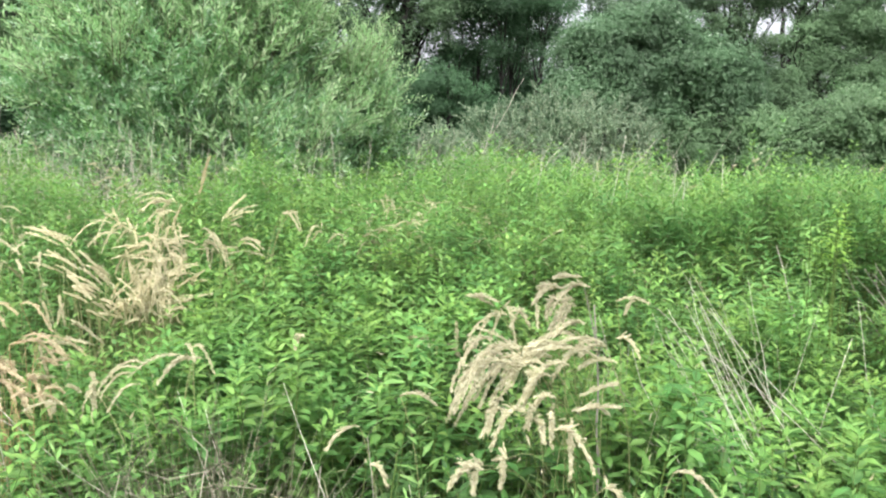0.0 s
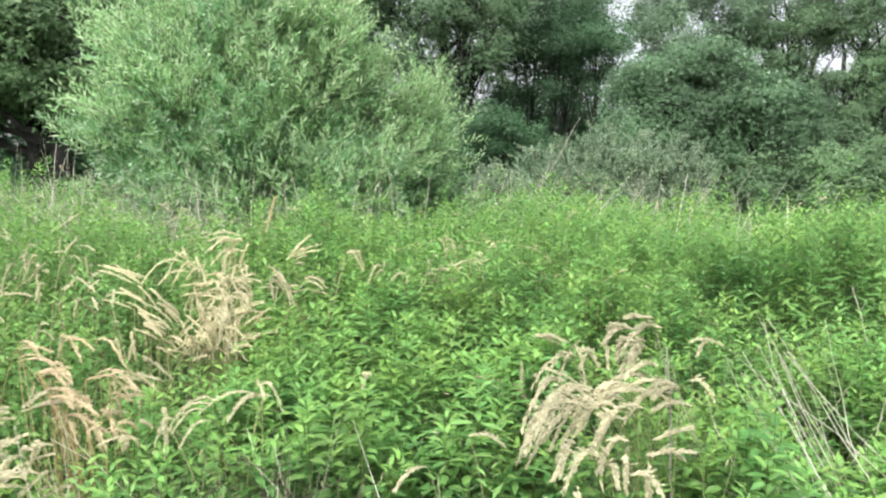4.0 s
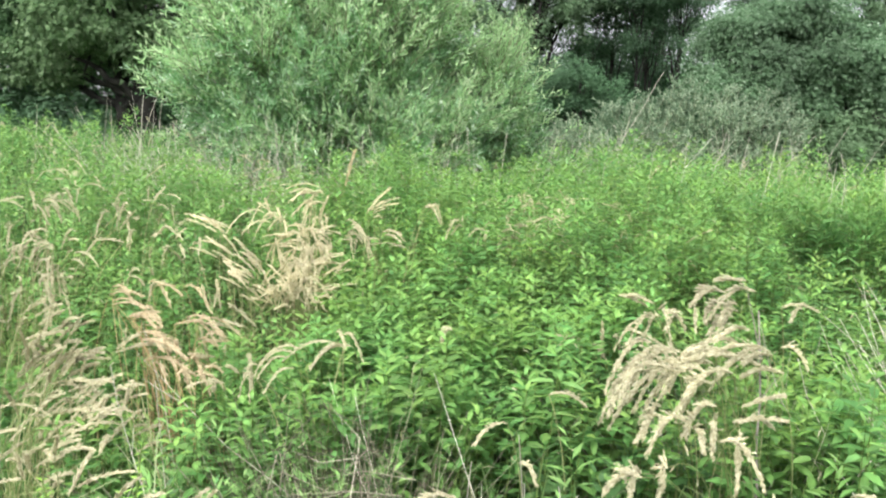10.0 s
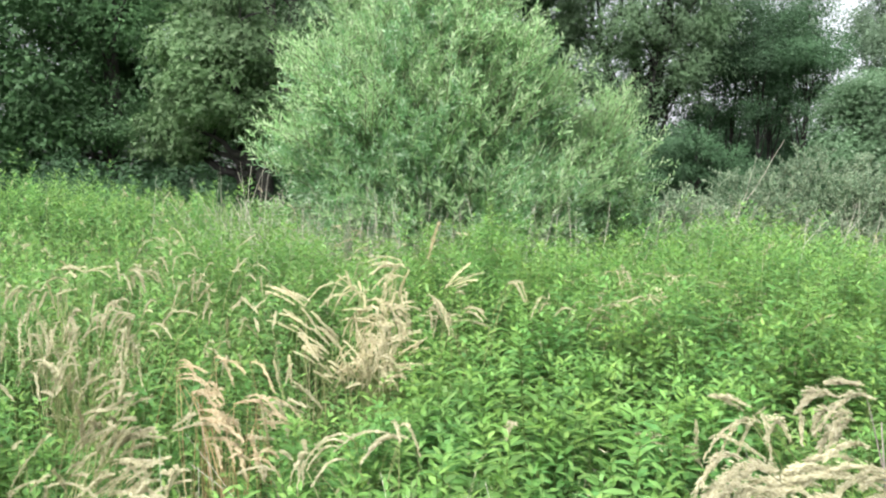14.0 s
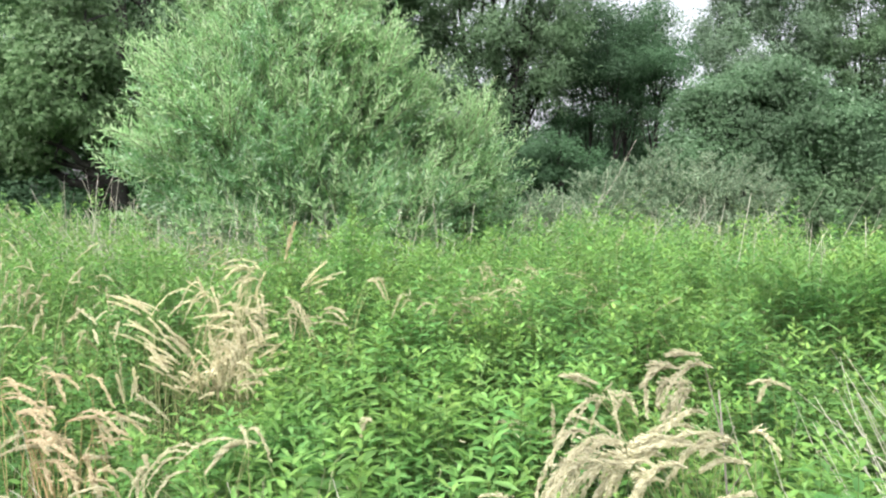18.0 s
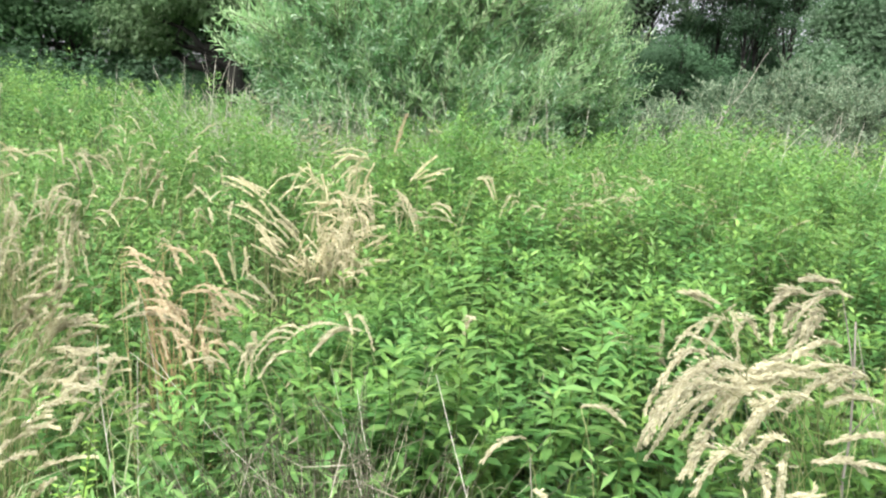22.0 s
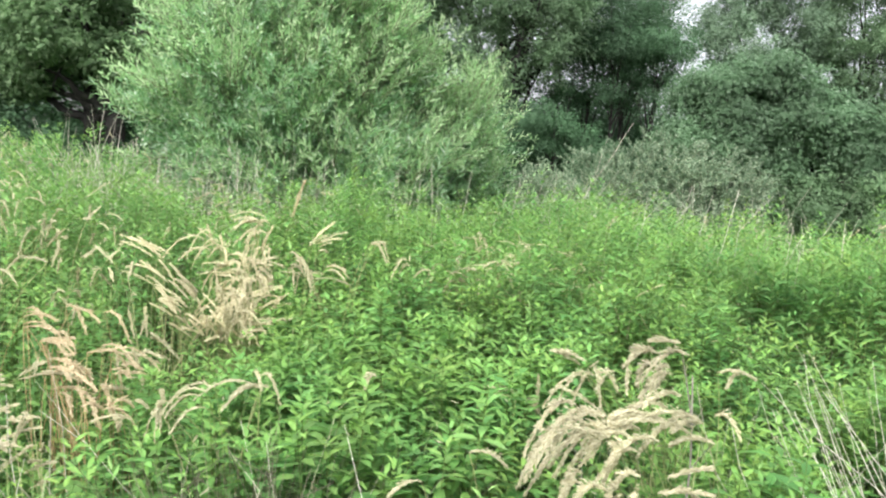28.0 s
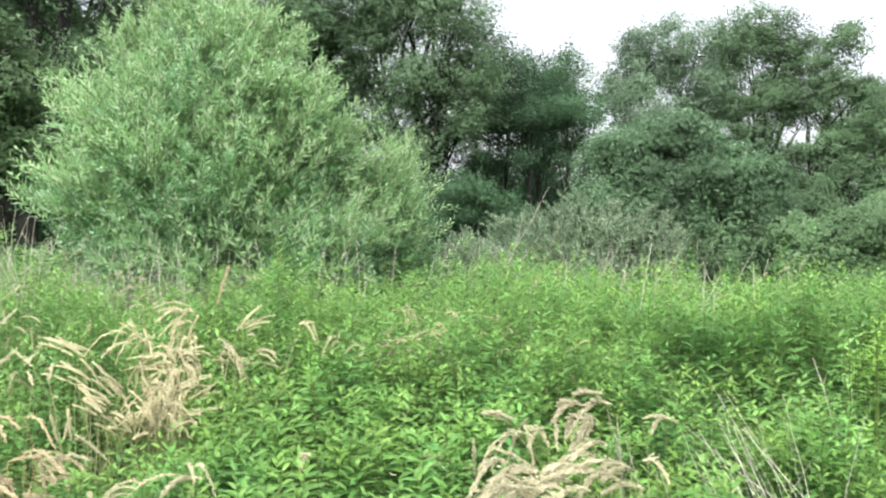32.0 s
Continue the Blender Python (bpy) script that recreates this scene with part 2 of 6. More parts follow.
def ground_z(x, y):
    """Height of the soil: flat before the camera, a low bank that climbs to the left and back."""
    x, y = np.asarray(x, float), np.asarray(y, float)
    bank = (0.74 + 0.14 * smooth((-x - 5.5) / 2)) * smooth((-x - 0.5) / 7) * smooth((y - 2.5) / 7) * (1 - 0.4 * smooth((y - 8.6) / 3))
    swell = 0.2 * smooth((y - 2) / 4) * (1 - smooth((y - 10) / 8))
    rough = 0.03 * np.sin(1.7 * x + 0.6 * y) + 0.03 * np.sin(0.8 * x - 1.9 * y + 1)
    return bank + swell + rough * smooth(y / 3)


def solid(name, groups, material, shade_smooth=False):
    """A mesh from groups of (vertices, faces); the faces of one group all have as many corners."""
    verts, loops, starts, at, off = [], [], [], 0, 0
    for v, f in groups:
        v, f = np.asarray(v, np.float32).reshape(-1, 3), np.asarray(f, np.int32)
        verts.append(v)
        loops.append((f + off).ravel())
        starts.append(at + np.arange(len(f), dtype=np.int32) * f.shape[1])
        at += f.size
        off += len(v)
    verts, loops, starts = np.concatenate(verts), np.concatenate(loops), np.concatenate(starts)
    me = bpy.data.meshes.new(name)
    me.vertices.add(len(verts))
    me.vertices.foreach_set("co", verts.ravel())
    me.loops.add(len(loops))
    me.loops.foreach_set("vertex_index", loops)
    me.polygons.add(len(starts))
    me.polygons.foreach_set("loop_start", starts)
    if shade_smooth:
        me.polygons.foreach_set("use_smooth", np.ones(len(starts), bool))
    me.update(calc_edges=True)
    me.validate()
    me.materials.append(material)
    return me


def part(name, me, parent, label=""):
    ob = new(name, me)
    ob.parent = parent
    return tagged(ob, label)


def thing(name, at, label, category, group="", kind=""):
    ob = new(name)
    ob.empty_display_size = 0.1
    ob.location = at
    return tagged(ob, label, category, group, kind)


def tube(path, radii, sides=5):
    path = np.asarray(path, float)
    k = len(path)
    tang = unit(np.gradient(path, axis=0))
    ref = np.array([0.31, 0.17, 0.93]) if abs(tang[0, 2]) < 0.8 else np.array([0.95, 0.2, 0.1])
    a = unit(np.cross(tang, ref))
    b = np.cross(tang, a)
    ang = np.arange(sides) * 2 * np.pi / sides
    ring = np.cos(ang)[None, :, None] * a[:, None] + np.sin(ang)[None, :, None] * b[:, None]
    v = path[:, None] + ring * np.broadcast_to(radii, k)[:, None, None]
    i = np.arange(k - 1)[:, None] * sides
    j = np.arange(sides)[None]
    j2 = (j + 1) % sides
    f = np.stack([i + j, i + j2, i + sides + j2, i + sides + j], -1).reshape(-1, 4)
    return v.reshape(-1, 3), f


def bezier(p0, p1, p2, k):
    t = np.linspace(0, 1, k)[:, None]
    return (1 - t) ** 2 * np.asarray(p0) + 2 * t * (1 - t) * np.asarray(p1) + t * t * np.asarray(p2)


def blades(pos, way, up, length, width, fold=0.25, droop=0.15, wide_at=0.42):
    """Many leaves, four triangles each: base, two edges, a sunken midrib and a drooping tip."""
    n = len(pos)
    way = unit(way)
    side = unit(np.cross(way, up))
    up = np.cross(side, way)
    L, W = np.broadcast_to(length, n)[:, None], np.broadcast_to(width, n)[:, None] / 2
    mid = pos + way * L * wide_at
    v = np.stack([pos, mid + side * W + up * W * fold, mid, mid - side * W + up * W * fold, pos + way * L - up * L * droop], 1)
    f = np.array([[0, 1, 2], [2, 1, 4], [0, 2, 3], [2, 4, 3]])
    return v.reshape(-1, 3), (np.arange(n)[:, None, None] * 5 + f).reshape(-1, 3)


def toothed(pos, way, up, length, width, droop=0.18):
    """Many pointed leaves, eight triangles each, bent down towards the tip."""
    n = len(pos)
    way = unit(way)
    side = unit(np.cross(way, up))
    up = np.cross(side, way)
    L, W = np.broadcast_to(length, n)[:, None], np.broadcast_to(width, n)[:, None] / 2
    row = []
    for at, wide in ((0.3, 1.0), (0.64, 0.62)):
        m = pos + way * L * at - up * L * droop * at * at
        row += [m + side * W * wide + up * W * 0.3 * wide, m, m - side * W * wide + up * W * 0.3 * wide]
    v = np.stack([pos, *row, pos + way * L - up * L * droop], 1)
    f = np.array([[0, 1, 2], [0, 2, 3], [1, 4, 5], [1, 5, 2], [2, 5, 6], [2, 6, 3], [4, 7, 5], [5, 7, 6]])
    return v.reshape(-1, 3), (np.arange(n)[:, None, None] * 8 + f).reshape(-1, 3)


def saw_leaves(pos, way, up, length, width, droop=0.3, rows=5):
    """Many broad pointed leaves with a saw edge, bent down towards the tip."""
    n = len(pos)
    way = unit(way)
    side = unit(np.cross(way, up))
    up = np.cross(side, way)
    L, W = np.broadcast_to(length, n)[:, None], np.broadcast_to(width, n)[:, None] / 2
    at = np.linspace(0.1, 0.9, rows)
    wide = np.interp(at, [0, 0.1, 0.28, 0.5, 0.75, 1], [0.3, 0.8, 1.0, 0.8, 0.4, 0.0]) * np.where(np.arange(rows) % 2, 1.2, 0.8)
    row = []
    for a, w in zip(at, wide):
        m = pos + way * L * a - up * L * droop * a * a
        e = way * L * 0.04 + up * W * 0.35 * w
        row += [m + side * W * w + e, m, m - side * W * w + e]
    v = np.stack([pos, *row, pos + way * L - up * L * droop], 1)
    k, f = 3 * rows, [[0, 1, 2], [0, 2, 3]]
    for b in range(1, k - 2, 3):
        f += [[b, b + 3, b + 4], [b, b + 4, b + 1], [b + 1, b + 4, b + 5], [b + 1, b + 5, b + 2]]
    f += [[k - 2, k + 1, k - 1], [k - 1, k + 1, k]]
    return v.reshape(-1, 3), (np.arange(n)[:, None, None] * (k + 2) + np.array(f)).reshape(-1, 3)


def saw_leaves_plain(pos, way, up, length, width):
    return saw_leaves(pos, way, up, length, width, 0.18, 3)


def drooping_blades(pos, way, up, length, width):
    return blades(pos, way, up, length, width, 0.3, 0.18, 0.34)


def diamonds(pos, way, up, length, width, fold=0.2):
    """Many small leaves of two triangles."""
    n = len(pos)
    way = unit(way)
    side = unit(np.cross(way, up))
    up = np.cross(side, way)
    L, W = np.broadcast_to(length, n)[:, None], np.broadcast_to(width, n)[:, None] / 2
    mid = pos + way * L * 0.45 + up * W * fold
    v = np.stack([pos, mid + side * W, pos + way * L, mid - side * W], 1)
    f = np.array([[0, 1, 2], [0, 2, 3]])
    return v.reshape(-1, 3), (np.arange(n)[:, None, None] * 4 + f).reshape(-1, 3)


def flakes(pos, way, up, length, width):
    """Very many far leaves of one triangle."""
    n = len(pos)
    way = unit(way)
    side = unit(np.cross(way, up))
    L, W = np.broadcast_to(length, n)[:, None], np.broadcast_to(width, n)[:, None] / 2
    v = np.stack([pos + side * W, pos + way * L, pos - side * W + way * L * 0.15], 1)
    return v.reshape(-1, 3), np.arange(3 * n).reshape(-1, 3)


def wild(n):
    return unit(rng.normal(size=(n, 3)))


# ---- ground ----
def make_ground():
    xs = np.concatenate([[-900, -300, -120, -60, -40], np.linspace(-30, 30, 121), [40, 60, 120, 300, 900]])
    ys = np.concatenate([[-900, -300, -100, -40, -20], np.linspace(-10, 45, 111), [60, 100, 300, 900]])
    X, Y = np.meshgrid(xs, ys)
    v = np.stack([X, Y, ground_z(X, Y)], -1).reshape(-1, 3)
    i, j = np.meshgrid(np.arange(len(ys) - 1), np.arange(len(xs) - 1), indexing="ij")
    a = i * len(xs) + j
    f = np.stack([a, a + 1, a + len(xs) + 1, a + len(xs)], -1).reshape(-1, 4)
    ob = new("ground", solid("ground", [(v, f)], m_soil, True))
    tagged(ob, "dark moist meadow soil with plant litter", "ground", kind="structure")


make_ground()


# ---- trees and shrubs ----
rng = np.random.default_rng(101)
def crown_leaves(blobs, clumps, per_clump, leaf, clump_r, lift=0.25, finer=0.72):
    """Every ellipsoid carries boughs; leaf clumps sit on the outer and upper side of each bough, with dark gaps beneath."""
    blobs = np.asarray(blobs, float)
    per_clump, leaf, clumps = round(per_clump / finer ** 2), leaf * finer, round(clumps * 1.2)
    size = (blobs[:, 3] * blobs[:, 4] * blobs[:, 5]) ** (2 / 3)
    boughs = max(12 * len(blobs), clumps // 13)
    bb = rng.choice(len(blobs), boughs, p=size / size.sum())
    bd = wild(boughs)
    br = np.where(rng.uniform(0, 1, boughs) < 0.2, rng.uniform(0.1, 0.5, boughs), rng.uniform(0.6, 0.86, boughs))
    bc = blobs[bb, :3] + bd * br[:, None] * blobs[bb, 3:]
    bs = rng.uniform(0.30, 0.55, boughs)[:, None] * blobs[bb, 3:] * np.array([1.1, 1.1, 0.9])
    which = rng.choice(boughs, clumps, p=bs.prod(1) ** (2 / 3) / (bs.prod(1) ** (2 / 3)).sum())
    d = unit(wild(clumps) + bd[which] * 0.45 + np.array([0, 0, 0.2]))
    c = bc[which] + d * bs[which] * np.clip(rng.normal(0.85, 0.2, (clumps, 1)), 0.2, 1.25)
    fill = rng.uniform(0, 1, clumps) < 0.45
    fb = rng.choice(len(blobs), clumps, p=size / size.sum())
    fd = wild(clumps)
    c = np.where(fill[:, None], blobs[fb, :3] + fd * rng.uniform(0.2, 0.95, (clumps, 1)) * blobs[fb, 3:], c)
    d = np.where(fill[:, None], fd, d)
    spread = clump_r * rng.uniform(0.55, 1.2, clumps)
    off = wild(clumps * per_clump) * (rng.uniform(0, 1, (clumps * per_clump, 1)) ** 0.45)
    off *= np.array([1, 1, 0.7])
    pos = np.repeat(c, per_clump, 0) + off * np.repeat(spread, per_clump)[:, None]
    out = unit(np.repeat(d, per_clump, 0) * 0.7 + off * 0.9)
    up = unit(out * 0.8 + wild(len(pos)) * 0.6 + np.array([0, -0.25, 0.2 + lift]))
    way = unit(np.cross(up, wild(len(pos))) + out * 0.35 + np.array([0, 0, -0.35]))
    L = leaf * rng.uniform(0.6, 1.3, len(pos))
    return flakes(pos, way, up, L, L * rng.uniform(0.5, 0.75, len(pos)))


def tree(name, label, category, base, stems, blobs, clumps, per_clump, leaf, clump_r, material, trunk_r=0.16, limbs=2, group=""):
    """stems: tops of the trunks relative to the base. Limbs run from a trunk to every part of the crown."""
    bx, by = base
    root = thing(name, (bx, by, float(ground_z(bx, by)) - 0.05), label, category, group)
    o = np.array(root.location)
    blobs = [(x - o[0], y - o[1], z - o[2], a, b, c) for x, y, z, a, b, c in blobs]
    paths = []
    for k, top in enumerate(stems):
        top = np.array(top, float)
        foot = np.array([rng.normal(0, 0.12), rng.normal(0, 0.12), 0]) if len(stems) > 1 else np.zeros(3)
        p = bezier(foot, foot + [top[0] * 0.2, top[1] * 0.2, top[2] * 0.55], top, 14)
        p[1:-1] += rng.normal(0, 0.012 * top[2] ** 0.5, (12, 3))
        paths.append(p)
        r = trunk_r * np.linspace(1.0, 0.22, 14) ** 0.8
        r[0] *= 1.35
        part("trunk", solid("trunk", [tube(p, r, 8)], m_bark, True), root)
    groups = []
    for b in blobs:
        b = np.array(b)
        for _ in range(limbs):
            p = paths[rng.integers(len(paths))]
            k = int(np.clip(np.searchsorted(p[:, 2], b[2] * rng.uniform(0.35, 0.75)), 3, 11))
            tip = b[:3] + wild(1)[0] * b[3:] * 0.75
            q = bezier(p[k], (p[k] + tip) / 2 + [0, 0, 0.12 * np.linalg.norm(tip - p[k])], tip, 8)
            q[1:-1] += rng.normal(0, 0.03, (6, 3))
            groups.append(tube(q, trunk_r * np.linspace(0.42, 0.06, 8), 5))
            for _ in range(3):
                s = q[rng.integers(3, 7)]
                e = s + wild(1)[0] * b[3:] * 0.5 + [0, 0, 0.1]
                groups.append(tube(bezier(s, (s + e) / 2 + [0, 0, 0.08], e, 5), trunk_r * np.linspace(0.14, 0.03, 5), 4))
    part("branch_work", solid("branch_work", groups, m_bark, True), root)
    part("crown", solid("crown", [crown_leaves(blobs, clumps, per_clump, leaf, clump_r)], material), root)
    return root


def shoots_on(blobs, count, nleaf, leaf_len, leaf_w, shoot_len, rise, free=False):
    """Leafy shoots on ellipsoids that point out and up, with narrow leaves in a spiral on each."""
    blobs = np.asarray(blobs, float)
    size = (blobs[:, 3] * blobs[:, 4] * blobs[:, 5]) ** (2 / 3)
    sprays = max(12, count // (3 if free else 4))
    sb = rng.choice(len(blobs), sprays, p=size / size.sum())
    sd = unit(wild(sprays) + np.array([0, -0.25, 0.1]))
    sr = np.where(rng.uniform(0, 1, sprays) < 0.3, rng.uniform(0.35, 0.75, sprays), rng.uniform(0.75, 1.04, sprays))
    sc = blobs[sb, :3] + sd * sr[:, None] * blobs[sb, 3:]
    axis = unit(sd * 0.8 + wild(sprays) * 0.3 + np.array([0, 0, rise + 0.35]))
    which = rng.integers(sprays, size=count)
    along = rng.uniform(-1.0, 0.75, count) * shoot_len
    ring = wild(count)
    ring = unit(ring - (ring * axis[which]).sum(1, keepdims=True) * axis[which])
    fat = shoot_len * 0.34 * rng.uniform(0.1, 1.0, count) * (1 - 0.6 * np.clip(along / shoot_len, 0, 1))
    start = sc[which] + axis[which] * along[:, None] + ring * fat[:, None]
    way = unit(axis[which] + ring * 0.55 + wild(count) * 0.22)
    if free:
        start, way = sc[which] + ring * 0.12 + axis[which] * 0.05, unit(axis[which] + ring * 0.3 + wild(count) * 0.2)
    length = shoot_len * rng.uniform(0.6, 1.35, count)
    s = (np.arange(nleaf) + 0.5) / nleaf
    sag = np.array([0, 0, -0.18])
    pos = start[:, None] + way[:, None] * (length[:, None] * s)[..., None] + sag * (length[:, None] * s ** 2)[..., None]
    a = unit(np.cross(way, wild(count)))
    b = np.cross(way, a)
    ang = np.arange(nleaf) * 2.4 + rng.uniform(0, 6, (count, 1))
    rad = np.cos(ang)[..., None] * a[:, None] + np.sin(ang)[..., None] * b[:, None]
    lw = unit(way[:, None] * 0.75 + rad * 0.75 + rng.normal(0, 0.18, (count, nleaf, 3)))
    lu = unit(rad * -0.2 + way[:, None] * 0.3 + np.array([0, -0.25, 0.6]) + rng.normal(0, 0.45, (count, nleaf, 3)))
    L = leaf_len * rng.uniform(0.6, 1.25, (count, nleaf)) * (1 - 0.45 * s ** 3)
    Wd = leaf_w * rng.uniform(0.8, 1.25, (count, nleaf))
    stem = [start, start + way * length[:, None] * 0.5 + sag * 0.25 * length[:, None], start + way * length[:, None] + sag * length[:, None]]
    return (pos.reshape(-1, 3), lw.reshape(-1, 3), lu.reshape(-1, 3), L.ravel(), Wd.ravel()), stem


def twig_strips(stem, r):
    """Thin three-sided twigs through three points each."""
    a, b, c = stem
    n = len(a)
    ax = unit(c - a)
    u = unit(np.cross(ax, np.array([0.3, 0.5, 0.8])))
    w = np.cross(ax, u)
    tri = [u, -0.5 * u + 0.87 * w, -0.5 * u - 0.87 * w]
    v = np.stack([p + t * r * k for p, k in ((a, 1.0), (b, 0.75), (c, 0.3)) for t in tri], 1)
    f = []
    for lay in (0, 3):
        for k in range(3):
            k2 = (k + 1) % 3
            f.append([lay + k, lay + k2, lay + 3 + k2, lay + 3 + k])
    return v.reshape(-1, 3), (np.arange(n)[:, None, None] * 9 + np.array(f)).reshape(-1, 4)


def bush(name, label, category, base, blobs, shoots, nleaf, leaf_len, leaf_w, shoot_len, rise, material, stems, stem_r, tip_material=None, tip_blobs=(), tip_shoots=0, free_shoots=0, crest=()):
    bx, by = base
    root = thing(name, (bx, by, float(ground_z(bx, by)) - 0.03), label, category)
    o = np.array(root.location)
    local = [(x - o[0], y - o[1], z - o[2], a, b, c) for x, y, z, a, b, c in blobs]
    for k in range(stems):
        b = np.array(local[k % len(local)])
        tip = b[:3] + rng.normal(0, 0.35, 3) * b[3:] + [0, 0, 0.3 * b[5]]
        foot = np.array([rng.normal(0, 0.28), rng.normal(0, 0.22), 0])
        p = bezier(foot, [foot[0] * 0.6 + tip[0] * 0.3, foot[1] * 0.6 + tip[1] * 0.3, tip[2] * 0.55], tip, 12)
        p[1:-1] += rng.normal(0, 0.015, (10, 3))
        part("stem", solid("stem", [tube(p, stem_r * rng.uniform(0.6, 1.2) * np.linspace(1, 0.2, 12), 6)], m_bark, True), root)
    leaf, stem = shoots_on(local, shoots, nleaf, leaf_len, leaf_w, shoot_len, rise)
    part("crown", solid("crown", [diamonds(*leaf)], material), root)
    wood = [twig_strips([c[::2] for c in stem], 0.003)]
    if free_shoots:
        leaf, stem = shoots_on(local, free_shoots, 22, leaf_len * 1.15, leaf_w * 1.15, shoot_len * 1.9, rise + 0.25, True)
        part("free_growth", solid("free_growth", [diamonds(*leaf)], tip_material or material), root)
        wood.append(twig_strips(stem, 0.004))
    if tip_shoots:
        local = [(x - o[0], y - o[1], z - o[2], a, b, c) for x, y, z, a, b, c in tip_blobs]
        leaf, stem = shoots_on(local, tip_shoots, nleaf + 4, leaf_len * 1.1, leaf_w * 1.1, shoot_len * 1.6, 1.7)
        long_leaf, long_stem = shoots_on(local, tip_shoots // 3, 26, leaf_len * 1.15, leaf_w, shoot_len * 2.1, 1.5, True)
        part("young_growth", solid("young_growth", [diamonds(*leaf), diamonds(*long_leaf)], tip_material), root, "yellow-green young shoots")
        wood += [twig_strips(stem, 0.004), twig_strips(long_stem, 0.005)]
    if crest:
        local = [(x - o[0], y - o[1], z - o[2], r, r, r) for x, y, z, r in crest]
        leaf, stem = shoots_on(local, 12 * len(crest), 30, leaf_len * 1.2, leaf_w * 1.1, 0.52, 1.9, True)
        part("crest", solid("crest", [diamonds(*leaf)], tip_material), root, "long upright young shoots at the top")
        wood.append(twig_strips(stem, 0.005))
    tagged(part("twig_work", solid("twig_work", wood, m_twig), root), kind="stuff")
    return root


bush("willow_bush", "tall light grey-green willow bush with narrow leaves in the meadow", "bush", (-2.7, 9.1),
     [(-2.7, 9.1, 2.3, 1.4, 1.3, 1.4), (-2.72, 9.2, 3.3, 0.8, 0.9, 0.8), (-2.7, 9.2, 3.85, 0.3, 0.3, 0.4), (-3.7, 8.75, 2.05, 0.68, 0.75, 0.48),
      (-3.4, 8.8, 2.8, 0.48, 0.6, 0.5), (-1.85, 9.3, 2.4, 0.55, 0.7, 0.6), (-1.95, 9.3, 3.0, 0.5, 0.55, 0.45), (-2.3, 8.5, 1.5, 1.5, 0.8, 0.55), (-3.45, 8.65, 1.55, 0.6, 0.65, 0.4), (-1.6, 9.0, 1.45, 0.6, 0.65, 0.45)],
     4700, 13, 0.115, 0.0195, 0.34, 0.45, m_willow, 20, 0.04, m_willow_tip,
     [(-2.75, 9.1, 3.4, 0.85, 0.8, 0.75), (-2.75, 9.15, 3.85, 0.45, 0.4, 0.3), (-2.8, 9.15, 4.2, 0.26, 0.26, 0.35), (-3.3, 9.1, 3.55, 0.45, 0.4, 0.35), (-2.25, 9.15, 3.5, 0.4, 0.4, 0.35), (-1.85, 9.1, 2.7, 0.5, 0.6, 0.5), (-3.45, 8.7, 2.75, 0.5, 0.6, 0.5), (-2.7, 8.7, 2.3, 1.5, 0.9, 1.1)], 900, 1100,
     [(-3.7, 9.0, 3.7, 0.2), (-3.4, 9.0, 3.85, 0.2), (-2.98, 9.1, 4.05, 0.2), (-2.72, 9.1, 4.1, 0.2), (-2.42, 9.1, 4.0, 0.2), (-2.05, 9.1, 3.7, 0.2), (-1.6, 9.1, 3.1, 0.2),
      (-2.9, 9.1, 4.3, 0.16), (-2.74, 9.1, 4.5, 0.13), (-2.62, 9.1, 4.3, 0.16), (-3.08, 9.1, 4.15, 0.18), (-3.68, 9.0, 3.95, 0.15), (-2.22, 9.1, 4.0, 0.15), (-1.95, 9.1, 3.75, 0.16), (-1.35, 9.1, 2.85, 0.18), (-4.3, 8.9, 3.1, 0.18)])
bush("willow_bush", "smaller grey-green willow bush beside the tall one", "bush", (-0.85, 10.1),
     [(-0.9, 10.0, 2.12, 0.46, 0.55, 0.55), (-0.7, 9.9, 1.8, 0.4, 0.48, 0.5), (-1.15, 9.9, 1.8, 0.48, 0.55, 0.6), (-0.6, 9.9, 1.35, 0.38, 0.45, 0.4)],
     1500, 12, 0.10, 0.0165, 0.30, 0.4, m_willow, 7, 0.03, m_willow_tip, [(-0.85, 9.9, 2.25, 0.4, 0.5, 0.4)], 200, 340)
bush("sallow_bush", "low rounded grey sallow bush with small dull leaves", "bush", (2.3, 13.4),
     [(1.5, 13.3, 1.55, 0.8, 0.8, 0.6), (2.4, 13.3, 1.72, 1.05, 0.9, 0.72), (3.35, 13.1, 1.62, 0.75, 0.8, 0.6), (2.3, 13.0, 1.1, 1.6, 0.8, 0.5), (0.85, 13.2, 1.15, 0.5, 0.6, 0.4)],
     3200, 13, 0.066, 0.026, 0.24, 0.6, m_sallow, 14, 0.03)
bush("sallow_bush", "small grey sallow bush beside the willows", "bush", (0.35, 12.6),
     [(0.3, 12.5, 1.35, 0.35, 0.4, 0.45)], 500, 14, 0.06, 0.024, 0.22, 0.6, m_sallow, 4, 0.02)

